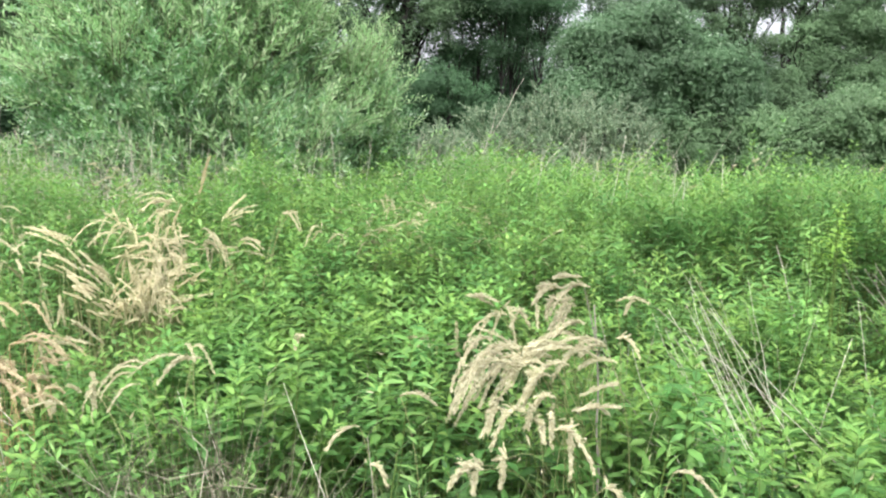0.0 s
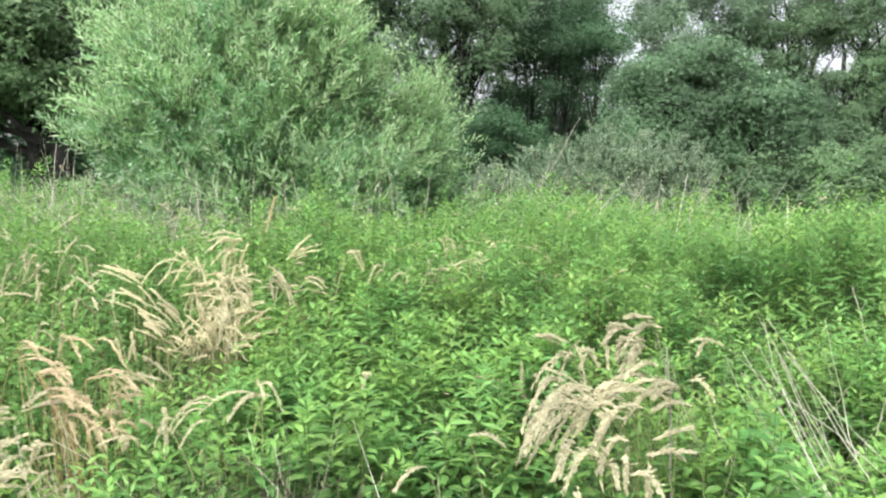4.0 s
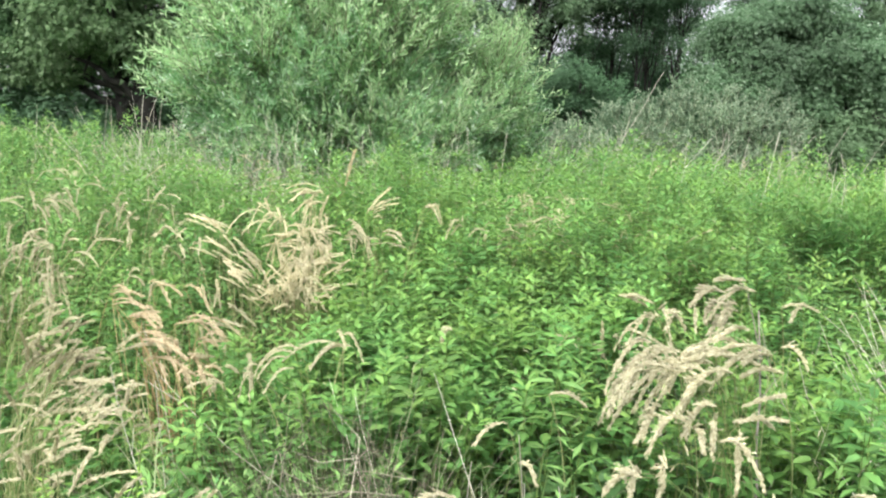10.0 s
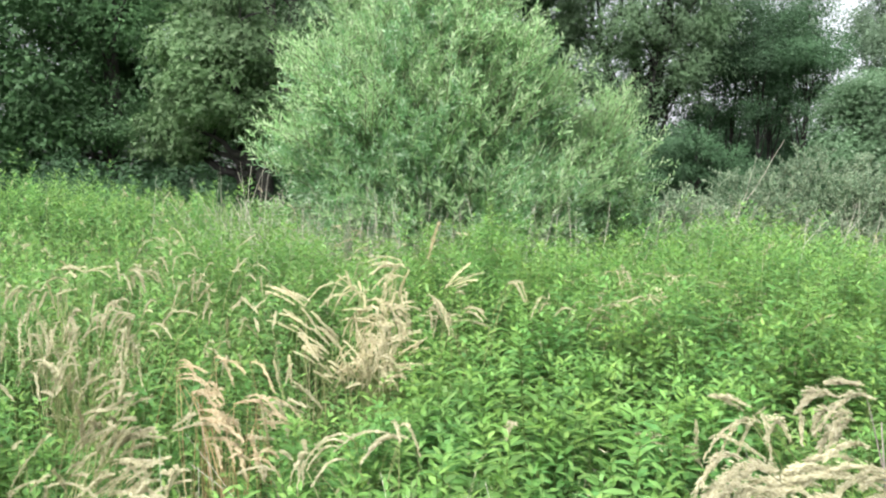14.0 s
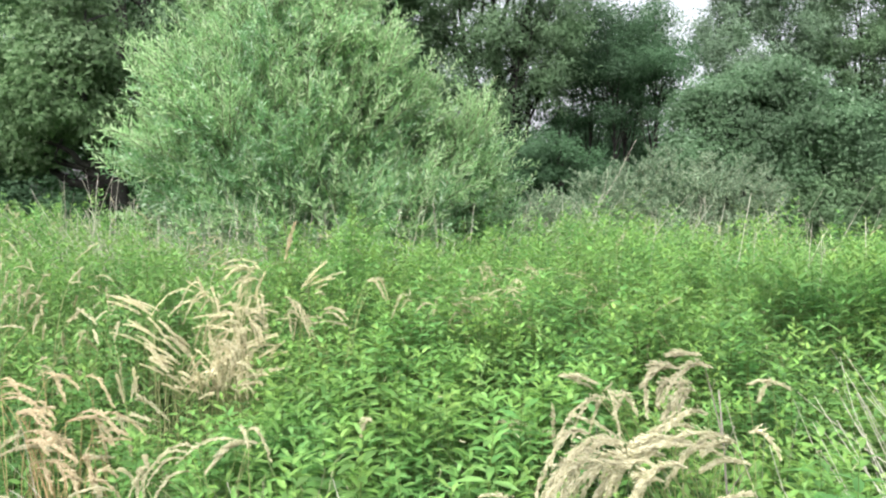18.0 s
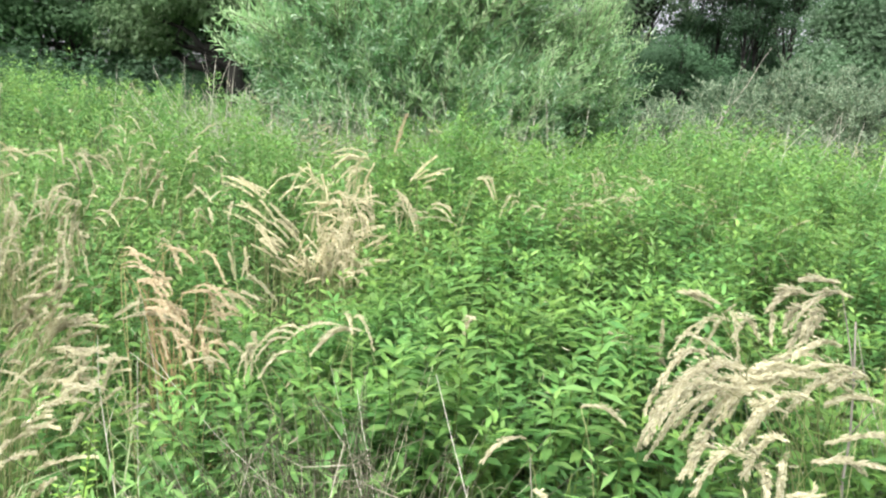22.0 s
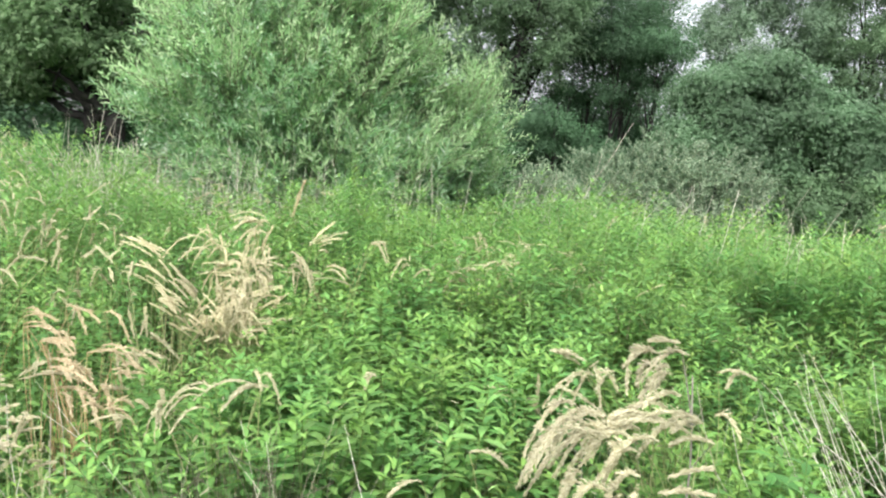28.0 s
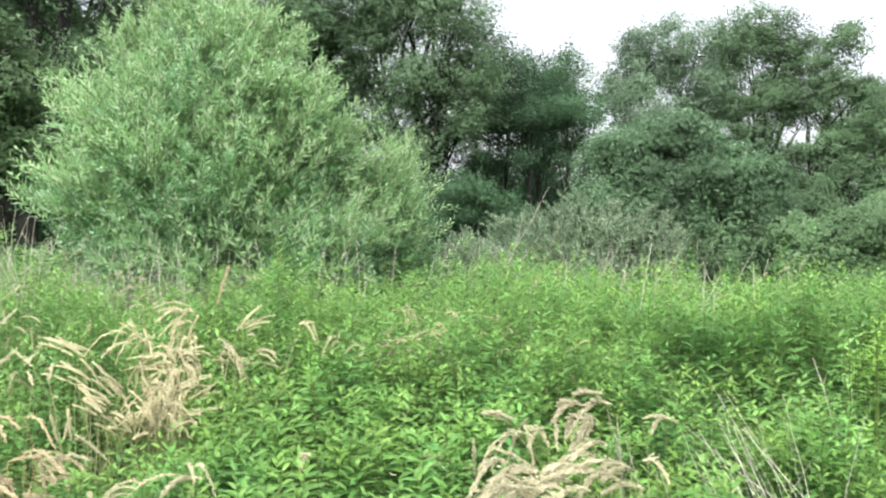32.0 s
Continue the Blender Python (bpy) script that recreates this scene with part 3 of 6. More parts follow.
# the tree behind the bank, with a dark trunk under a pale crown
tree("sallow_tree", "rounded sallow tree with a dark leaning trunk behind the bank", "tree", (-7.5, 13.5), [(-0.45, 0.1, 2.8), (0.2, 0.1, 2.7)],
     [(-7.9, 13.2, 4.0, 1.25, 1.2, 1.1), (-8.8, 13.2, 3.0, 0.8, 0.8, 0.7), (-6.8, 13.5, 3.3, 0.8, 0.8, 0.8), (-7.9, 13.2, 5.0, 0.9, 0.9, 0.7), (-6.9, 13.4, 2.7, 0.4, 0.5, 0.3), (-9.2, 13.3, 2.7, 0.45, 0.5, 0.3)],
     480, 30, 0.14, 0.34, m_sallow_tree, 0.25)

WOOD = "trees of the wood edge"
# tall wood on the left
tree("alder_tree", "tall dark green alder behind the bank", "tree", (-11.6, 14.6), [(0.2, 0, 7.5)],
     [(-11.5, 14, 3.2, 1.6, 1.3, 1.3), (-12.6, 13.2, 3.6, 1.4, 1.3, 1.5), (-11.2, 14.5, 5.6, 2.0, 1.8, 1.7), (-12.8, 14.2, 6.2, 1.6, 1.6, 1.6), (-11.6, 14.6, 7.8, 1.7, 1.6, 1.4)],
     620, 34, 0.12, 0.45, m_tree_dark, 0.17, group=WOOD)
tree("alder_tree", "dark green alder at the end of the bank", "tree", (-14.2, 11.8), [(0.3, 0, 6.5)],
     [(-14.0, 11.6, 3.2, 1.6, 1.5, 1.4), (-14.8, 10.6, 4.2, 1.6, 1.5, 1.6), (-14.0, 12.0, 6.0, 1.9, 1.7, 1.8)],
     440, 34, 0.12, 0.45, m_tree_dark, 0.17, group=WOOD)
tree("alder_tree", "tall alder with a bare dark trunk", "tree", (-8.6, 16.2), [(0.1, 0, 9.2), (0.9, 0.3, 8.6)],
     [(-9.2, 16, 7.6, 1.5, 1.5, 1.6), (-7.6, 16.2, 8.6, 1.4, 1.4, 1.5), (-9.6, 16.2, 5.4, 1.3, 1.2, 1.0), (-8.2, 16.4, 10.2, 1.6, 1.5, 1.2), (-7.3, 16.4, 5.6, 1.0, 1.0, 0.8)],
     520, 32, 0.12, 0.45, m_tree, 0.2, group=WOOD)
tree("alder_tree", "tall open alder with many thin limbs against the sky", "tree", (-5.4, 18.4), [(-0.8, 0, 9.5), (0.5, 0.2, 10.2), (1.5, 0, 9.0)],
     [(-6.4, 18.3, 8.4, 1.0, 1.0, 1.0), (-4.6, 18.5, 9.6, 1.2, 1.1, 1.1), (-5.6, 18.5, 10.6, 1.3, 1.1, 0.8), (-3.8, 18.4, 7.4, 1.1, 1.0, 1.2), (-6.6, 18.5, 6.0, 1.0, 1.0, 0.9), (-4.7, 18.3, 5.4, 1.2, 1.0, 1.0)],
     430, 30, 0.12, 0.42, m_tree, 0.16, limbs=5, group=WOOD)
tree("alder_tree", "tall leafy alder between the open trees", "tree", (-3.6, 21.0), [(0.1, 0, 8.6), (-0.8, 0, 8.0)],
     [(-3.4, 20.8, 9.4, 1.2, 1.0, 1.0), (-4.2, 20.8, 7.8, 1.2, 1.0, 1.1), (-2.9, 20.8, 7.4, 0.9, 0.9, 0.9), (-3.6, 20.8, 5.9, 1.2, 1.0, 0.8), (-5.2, 20.8, 6.4, 1.1, 1.0, 1.0)],
     480, 32, 0.14, 0.45, m_tree, 0.14, limbs=3, group=WOOD)
tree("alder_tree", "leafy alder in the second row of the wood", "tree", (-7.4, 18.8), [(0.1, 0, 8.0), (-0.9, 0, 7.4)],
     [(-7.2, 18.6, 7.6, 1.2, 1.0, 1.1), (-8.2, 18.6, 6.4, 1.2, 1.0, 1.1), (-6.6, 18.6, 5.4, 1.1, 1.0, 1.0), (-7.9, 18.6, 4.2, 1.4, 1.0, 1.1), (-5.7, 18.8, 7.0, 0.9, 0.9, 0.9), (-6.2, 18.6, 3.6, 1.2, 1.0, 0.9), (-6.9, 18.8, 9.6, 1.2, 1.0, 0.9)],
     560, 32, 0.14, 0.45, m_tree, 0.14, limbs=3, group=WOOD)
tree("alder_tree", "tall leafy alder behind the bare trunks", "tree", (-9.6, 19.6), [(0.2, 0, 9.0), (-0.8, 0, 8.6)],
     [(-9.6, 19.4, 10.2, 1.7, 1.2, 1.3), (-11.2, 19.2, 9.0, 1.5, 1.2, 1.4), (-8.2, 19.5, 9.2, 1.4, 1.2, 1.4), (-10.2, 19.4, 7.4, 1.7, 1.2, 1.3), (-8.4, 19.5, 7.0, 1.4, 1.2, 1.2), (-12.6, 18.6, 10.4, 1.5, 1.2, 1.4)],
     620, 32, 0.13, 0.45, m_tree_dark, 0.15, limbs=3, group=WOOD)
# the tall tree in the middle
tree("willow_tree", "tall dense tree with a billowing green crown", "tree", (-0.6, 20.2), [(-0.3, 0, 7.6), (0.8, 0, 7.0), (-1.2, 0.2, 6.8)],
     [(-0.7, 20, 8.3, 1.25, 1.2, 1.15), (0.6, 20, 7.4, 1.1, 1.1, 1.2), (-2.0, 20, 7.6, 1.0, 1.1, 1.3), (-0.6, 19.9, 6.0, 1.6, 1.3, 1.1), (1.1, 20, 6.1, 0.7, 0.9, 0.9), (-1.7, 19.6, 4.8, 1.2, 1.1, 0.8), (0.6, 19.8, 4.9, 0.9, 0.9, 0.7), (-2.6, 20.2, 6.0, 0.9, 0.9, 0.9), (-0.5, 20.2, 4.1, 1.1, 0.9, 0.6), (-1.6, 20.2, 3.6, 0.8, 0.8, 0.6)],
     1000, 34, 0.12, 0.42, m_tree, 0.19, limbs=3, group=WOOD)
# the tall trees' shade is in this tree's leaf colour
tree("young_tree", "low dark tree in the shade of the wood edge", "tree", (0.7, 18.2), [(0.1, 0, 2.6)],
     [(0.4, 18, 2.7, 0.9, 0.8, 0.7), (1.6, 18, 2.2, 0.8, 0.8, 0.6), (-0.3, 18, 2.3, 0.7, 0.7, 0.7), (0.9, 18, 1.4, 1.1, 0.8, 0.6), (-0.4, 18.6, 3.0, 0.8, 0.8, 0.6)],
     380, 34, 0.10, 0.33, m_tree_shade, 0.08)
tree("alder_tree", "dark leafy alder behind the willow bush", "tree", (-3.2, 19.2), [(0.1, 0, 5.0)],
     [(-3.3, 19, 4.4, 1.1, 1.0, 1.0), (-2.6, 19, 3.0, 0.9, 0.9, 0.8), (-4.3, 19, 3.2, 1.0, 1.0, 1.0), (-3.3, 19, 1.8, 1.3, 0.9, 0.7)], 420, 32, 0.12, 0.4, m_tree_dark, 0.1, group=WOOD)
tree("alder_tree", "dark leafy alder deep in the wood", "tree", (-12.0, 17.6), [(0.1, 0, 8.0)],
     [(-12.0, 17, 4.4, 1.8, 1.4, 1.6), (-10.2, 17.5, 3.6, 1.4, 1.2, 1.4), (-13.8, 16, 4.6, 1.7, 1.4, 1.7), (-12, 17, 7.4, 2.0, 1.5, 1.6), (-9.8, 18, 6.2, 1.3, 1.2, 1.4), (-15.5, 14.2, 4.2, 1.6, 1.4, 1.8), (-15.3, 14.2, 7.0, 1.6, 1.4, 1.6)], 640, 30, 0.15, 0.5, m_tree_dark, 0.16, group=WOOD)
# thin bare trunks in the gap, where the sky shows between them; leaves coloured as in shade
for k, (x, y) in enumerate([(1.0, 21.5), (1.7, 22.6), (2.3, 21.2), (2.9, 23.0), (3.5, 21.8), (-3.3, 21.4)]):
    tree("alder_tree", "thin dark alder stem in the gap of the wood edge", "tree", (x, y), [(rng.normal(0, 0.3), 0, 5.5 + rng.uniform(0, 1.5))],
         [(x, y, 5.7, 0.9, 0.8, 0.9), (x + 0.3, y, 4.7, 0.7, 0.6, 0.4), (x - 0.4, y, 6.7, 0.7, 0.7, 0.6), (x + 0.2, y - 0.8, 5.4, 0.8, 0.7, 0.5), (x - 0.2, y - 0.5, 4.1, 0.65, 0.6, 0.35)], 195, 28, 0.10, 0.38, m_tree_shade, 0.055, limbs=2, group=WOOD)
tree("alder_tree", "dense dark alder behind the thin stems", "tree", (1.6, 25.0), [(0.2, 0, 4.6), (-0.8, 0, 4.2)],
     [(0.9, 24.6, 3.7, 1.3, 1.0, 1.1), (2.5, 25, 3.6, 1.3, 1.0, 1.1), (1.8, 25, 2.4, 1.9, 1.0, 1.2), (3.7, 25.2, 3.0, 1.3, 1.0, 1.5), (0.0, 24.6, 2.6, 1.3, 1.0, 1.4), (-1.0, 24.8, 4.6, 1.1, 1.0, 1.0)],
     620, 32, 0.13, 0.42, m_tree_shade, 0.13, group=WOOD)
tree("willow_tree", "slender far tree with a thin see-through crown", "tree", (3.9, 29.8), [(-0.4, 0, 8.8), (0.6, 0, 8.6)],
     [(3.1, 29.8, 9.0, 0.7, 0.9, 0.7), (4.8, 29.6, 8.8, 0.9, 0.9, 0.9), (4.0, 29.8, 7.6, 1.4, 1.0, 1.0), (2.9, 29.8, 6.6, 1.2, 1, 0.9), (5.1, 29.8, 6.8, 1.2, 1, 1.0), (4.0, 29.8, 5.6, 1.6, 1, 0.9)],
     360, 26, 0.12, 0.42, m_tree_pale, 0.1, limbs=4, group=WOOD)
# the rounded trees on the right
tree("willow_tree", "broad rounded willow tree with a pale green crown", "tree", (7.2, 25.4), [(-0.6, 0, 6.4), (0.7, 0, 6.6)],
     [(7.4, 25, 7.8, 1.6, 1.3, 1.3), (5.9, 25.3, 6.6, 1.0, 1.1, 1.1), (8.4, 25, 6.6, 1.0, 1.1, 1.0), (7.0, 24.8, 5.6, 1.7, 1.2, 1.0), (5.7, 25, 4.6, 1.2, 1.1, 0.9), (8.2, 24.8, 4.6, 1.1, 1.1, 0.8)],
     820, 34, 0.12, 0.42, m_tree_pale, 0.18, group=WOOD)
tree("willow_tree", "tall willow tree with dark limbs under an open crown", "tree", (10.2, 25.2), [(-0.8, 0, 6.6), (0.4, 0, 7.2), (1.2, 0, 6.8)],
     [(9.9, 25.1, 8.6, 1.2, 1.0, 1.0), (11.2, 25, 8.3, 1.0, 0.9, 1.0), (9.2, 25.2, 7.2, 0.7, 0.8, 0.8), (10.4, 25, 6.5, 1.1, 0.9, 0.7), (9.3, 25.2, 5.2, 0.6, 0.7, 0.5), (11.0, 25, 4.6, 0.7, 0.8, 0.6), (10.1, 25.2, 3.8, 1.1, 0.9, 0.9), (10.2, 25.0, 5.3, 0.9, 0.8, 0.7), (9.2, 25.0, 4.2, 0.9, 0.8, 0.8), (11.4, 25.2, 6.2, 0.8, 0.8, 0.7), (9.5, 25.2, 6.1, 0.6, 0.7, 0.6), (10.8, 25.1, 7.0, 1.0, 0.9, 0.8), (9.0, 25.2, 7.7, 0.7, 0.8, 0.6), (8.9, 25.1, 6.2, 0.8, 0.8, 0.7)],
     960, 32, 0.12, 0.40, m_tree, 0.11, limbs=3, group=WOOD)
tree("willow_tree", "willow tree with a forked dark trunk", "tree", (12.0, 24.4), [(0.2, 0, 6.2), (1.2, 0, 5.4), (-0.5, 0, 6.0)],
     [(12.4, 24.2, 8.0, 0.8, 0.8, 0.85), (12.8, 24, 6.5, 0.9, 0.8, 0.7), (13.3, 23.8, 5.2, 1.1, 0.9, 0.9), (11.8, 24.3, 6.2, 0.6, 0.7, 0.5), (12.6, 24, 4.0, 0.9, 0.8, 0.8), (11.9, 24, 3.0, 0.9, 0.8, 0.9), (11.9, 24.2, 4.7, 0.8, 0.8, 0.7), (13.6, 23.6, 3.6, 0.9, 0.8, 0.9), (14.2, 23.8, 6.0, 0.9, 0.8, 0.6), (14.6, 23.6, 4.8, 0.9, 0.8, 0.8), (12.7, 24, 5.3, 0.7, 0.7, 0.5), (11.9, 24.4, 6.9, 0.9, 0.8, 0.7), (13.3, 24, 6.5, 0.8, 0.8, 0.6)],
     900, 32, 0.12, 0.38, m_tree, 0.12, limbs=3, group=WOOD)
tree("willow_tree", "far rounded tree at the end of the wood edge", "tree", (16.6, 29.5), [(0, 0, 5.6)],
     [(16.6, 29.5, 6.2, 1.8, 1.4, 1.2), (15.2, 29.4, 4.8, 1.4, 1.2, 1.2), (18, 29.4, 4.8, 1.6, 1.3, 1.3)], 420, 32, 0.13, 0.45, m_tree, 0.18, group=WOOD)
tree("young_tree", "low dark green tree under the willow trees", "tree", (11.0, 27.5), [(0, 0, 4.0)],
     [(10.2, 27.4, 4.0, 1.4, 1.0, 1.6), (12, 27.4, 3.8, 1.5, 1.0, 1.5), (13.6, 27, 3.2, 1.3, 1.0, 1.2), (8.8, 27.5, 3.2, 1.2, 1, 1.2)], 420, 32, 0.12, 0.42, m_tree, 0.1)
# lower trees before them
tree("sallow_tree", "low pale sallow tree with drooping leafy branches", "tree", (4.3, 18.2), [(-0.5, 0, 2.6), (0.4, 0.1, 2.8)],
     [(3.6, 17.8, 3.0, 0.75, 0.7, 0.6), (4.7, 17.9, 2.9, 0.9, 0.8, 0.7), (4.4, 18.1, 3.9, 1.0, 0.9, 0.7), (5.4, 18, 2.5, 0.7, 0.7, 0.4)],
     540, 36, 0.115, 0.36, m_sallow_low, 0.1)
tree("sallow_tree", "broad low sallow tree at the edge of the meadow", "tree", (6.4, 18.3), [(-0.3, 0, 3.0), (0.6, 0.1, 3.0)],
     [(6.3, 17.9, 3.5, 1.0, 0.9, 0.75), (7.1, 17.8, 2.9, 0.8, 0.8, 0.8), (5.8, 18, 2.6, 0.9, 0.8, 0.7), (5.5, 18.2, 4.2, 0.8, 0.8, 0.7)],
     640, 36, 0.115, 0.36, m_sallow_low, 0.1)
# leaf colour carries the dark band of shade beneath the sallow crowns
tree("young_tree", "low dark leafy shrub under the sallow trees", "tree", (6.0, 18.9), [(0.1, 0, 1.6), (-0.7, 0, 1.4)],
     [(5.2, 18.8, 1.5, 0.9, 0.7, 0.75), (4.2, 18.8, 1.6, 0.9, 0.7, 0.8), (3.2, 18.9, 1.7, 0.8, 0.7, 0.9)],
     300, 32, 0.10, 0.33, m_tree_shade, 0.05)
tree("young_tree", "low leafy green shrub before the sallow trees", "tree", (6.9, 17.9), [(0.2, 0, 1.5), (-0.6, 0, 1.4)],
     [(6.5, 17.5, 1.45, 0.9, 0.7, 0.75), (7.5, 17.4, 1.4, 0.8, 0.7, 0.65), (6.0, 17.8, 1.8, 0.6, 0.6, 0.6)],
     300, 34, 0.11, 0.33, m_tree, 0.05)
tree("sallow_bush", "yellow-green sallow bush at the meadow edge", "bush", (8.1, 16.6), [(-0.3, 0, 1.6), (0.5, 0, 1.7)],
     [(7.7, 16.3, 1.9, 0.7, 0.7, 0.6), (8.7, 16, 2.0, 0.75, 0.7, 0.6), (8.2, 16.1, 1.4, 1.1, 0.8, 0.5)], 400, 32, 0.105, 0.3, m_shrub, 0.06)
tree("sallow_bush", "yellow-green sallow bush beyond the meadow", "bush", (10.2, 16.4), [(0, 0, 2.0)],
     [(9.9, 16.2, 2.2, 0.9, 0.8, 0.7), (11, 16, 2.0, 1.0, 0.8, 0.8), (10.4, 16, 1.4, 1.4, 0.8, 0.5)], 400, 32, 0.105, 0.3, m_shrub, 0.06)


def far_woods():
    """Undergrowth and dense far trees that close the wood behind its edge."""
    n = 52
    a = np.linspace(radians(-62), radians(46), n)
    top_gap = np.exp(-((a - 0.075) / 0.06) ** 2)
    d = rng.uniform(26, 34, n) - 8.5 * smooth((-a - 0.25) / 0.5)
    top = np.where(np.sin(a) * d > 6.0, rng.uniform(3.4, 5.0, n), rng.uniform(4.2, 6.6, n)) * (1 - 0.18 * top_gap)
    blobs = np.stack([np.sin(a) * d, np.cos(a) * d, top * 0.5 + 0.5, rng.uniform(1.3, 2.2, n), rng.uniform(1.0, 1.6, n), top * 0.55], 1)
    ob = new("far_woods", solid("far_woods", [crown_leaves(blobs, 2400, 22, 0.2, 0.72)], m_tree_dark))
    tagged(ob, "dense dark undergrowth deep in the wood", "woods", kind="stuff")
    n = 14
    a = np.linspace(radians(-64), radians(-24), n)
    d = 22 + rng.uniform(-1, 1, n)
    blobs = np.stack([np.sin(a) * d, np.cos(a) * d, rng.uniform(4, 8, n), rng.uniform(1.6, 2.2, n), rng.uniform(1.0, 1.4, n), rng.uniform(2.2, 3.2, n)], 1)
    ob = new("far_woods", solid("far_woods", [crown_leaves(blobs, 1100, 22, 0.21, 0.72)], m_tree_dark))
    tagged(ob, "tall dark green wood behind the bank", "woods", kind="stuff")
    # both rows of undergrowth below get leaves toned down for shade
    n = 34
    a = np.linspace(radians(-52), radians(36), n)
    d = np.where(a < -0.35, 15.5, 19.3) + rng.uniform(-0.6, 0.8, n)
    blobs = np.stack([np.sin(a) * d, np.cos(a) * d, ground_z(np.sin(a) * d, np.cos(a) * d) + 0.7, rng.uniform(0.7, 1.1, n), rng.uniform(0.5, 0.8, n), rng.uniform(0.5, 0.9, n)], 1)
    ob = new("undergrowth", solid("undergrowth", [crown_leaves(blobs, 1300, 24, 0.12, 0.36)], m_tree_shade))
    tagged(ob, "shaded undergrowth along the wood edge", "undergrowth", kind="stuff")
    n = 16
    a = np.linspace(radians(-58), radians(-17), n)
    d = 18.5 + rng.uniform(-0.8, 0.8, n)
    blobs = np.stack([np.sin(a) * d, np.cos(a) * d, np.full(n, 1.7), rng.uniform(0.9, 1.3, n), rng.uniform(0.6, 0.9, n), rng.uniform(1.2, 1.7, n)], 1)
    ob = new("undergrowth", solid("undergrowth", [crown_leaves(blobs, 640, 24, 0.16, 0.45)], m_tree_shade))
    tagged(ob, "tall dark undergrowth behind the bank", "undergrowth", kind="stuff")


far_woods()


# ---- meadow plants ----
rng = np.random.default_rng(102)
def canopy(x, y):
    """Height to which the tall herbs stand, above the soil."""
    h = np.minimum(0.63 + 0.085 * y, 1.06)
    h = h + 0.075 * np.sin(5.2 * x - 1.9 * y + 2) * np.sin(4.6 * y + 2.2 * x) * smooth((y - 2.2) / 1.5) + 0.09 * np.sin(2.3 * x + 1.1 * y) * np.sin(1.4 * y - 0.7 * x) + 0.05 * np.sin(5.1 * x + 0.3) * np.sin(4.3 * y)
    h = h * (1 + 0.17 * np.sin(9.1 * x + 2.7 * y + 1) * np.sin(7.7 * y - 3.9 * x) + 0.12 * np.sin(15.3 * x - 5 * y) * np.sin(13.1 * y + 4 * x))
    for cx, cy, r, k in ((1.72, 4.75, 0.32, 0.8), (2.3, 4.3, 0.3, 0.7), (2.15, 3.3, 0.3, 0.8), (1.62, 4.3, 0.35, 0.38), (1.5, 3.9, 0.3, 0.3), (2.2, 3.85, 0.3, 0.38), (2.05, 2.95, 0.25, 0.35), (2.75, 4.2, 0.4, 0.6), (0.62, 3.6, 0.22, 0.7), (0.75, 3.1, 0.25, 0.4), (0.2, 1.35, 0.25, 0.2), (1.3, 2.75, 0.45, 0.28), (-0.68, 1.92, 0.22, 0.45), (-0.42, 2.08, 0.16, 0.5), (-1.05, 1.6, 0.35, 0.1),
                         (-1.38, 3.6, 0.34, 0.42), (-1.7, 3.6, 0.22, 0.3), (-1.58, 2.62, 0.3, 0.4), (-1.85, 2.25, 0.3, 0.42), (-2.05, 2.1, 0.3, 0.5), (-1.1, 2.35, 0.2, 0.2), (-1.8, 1.75, 0.35, 0.5), (-0.62, 1.7, 0.3, 0.35), (0.38, 2.72, 0.22, 0.5), (0.1, 3.25, 0.2, 0.3), (-2.6, 2.95, 0.45, 0.3), (-1.32, 3.32, 0.2, 0.3)):
        h = h * (1 - k * np.exp(-((x - cx) ** 2 + (y - cy) ** 2) / r ** 2))
    h = h * (1 - 0.3 * np.exp(-((x + 2.5) / 2.0) ** 4 - ((y - 8.2) / 1.0) ** 4))
    h = h * (1 - 0.2 * smooth((-x - 3.0) / 1.5))
    h = h * (1 + 0.13 * np.sin(4.3 * x + 1.3 * y + 0.5) * np.sin(3.1 * y - 1.7 * x) * smooth((y - 4) / 2))
    h = h * (1 - 0.09 * smooth((x - 1.2) / 1.5) * smooth((y - 6) / 2))
    return np.where(y > 12, np.minimum(h, 0.88), h)


def spots(count, r0, r1, a0=-54, a1=40):
    """Random places in a fan before the camera."""
    r = np.sqrt(rng.uniform(r0 ** 2, r1 ** 2, count))
    a = radians(1) * rng.uniform(a0, a1, count)
    return r * np.sin(a), r * np.cos(a)


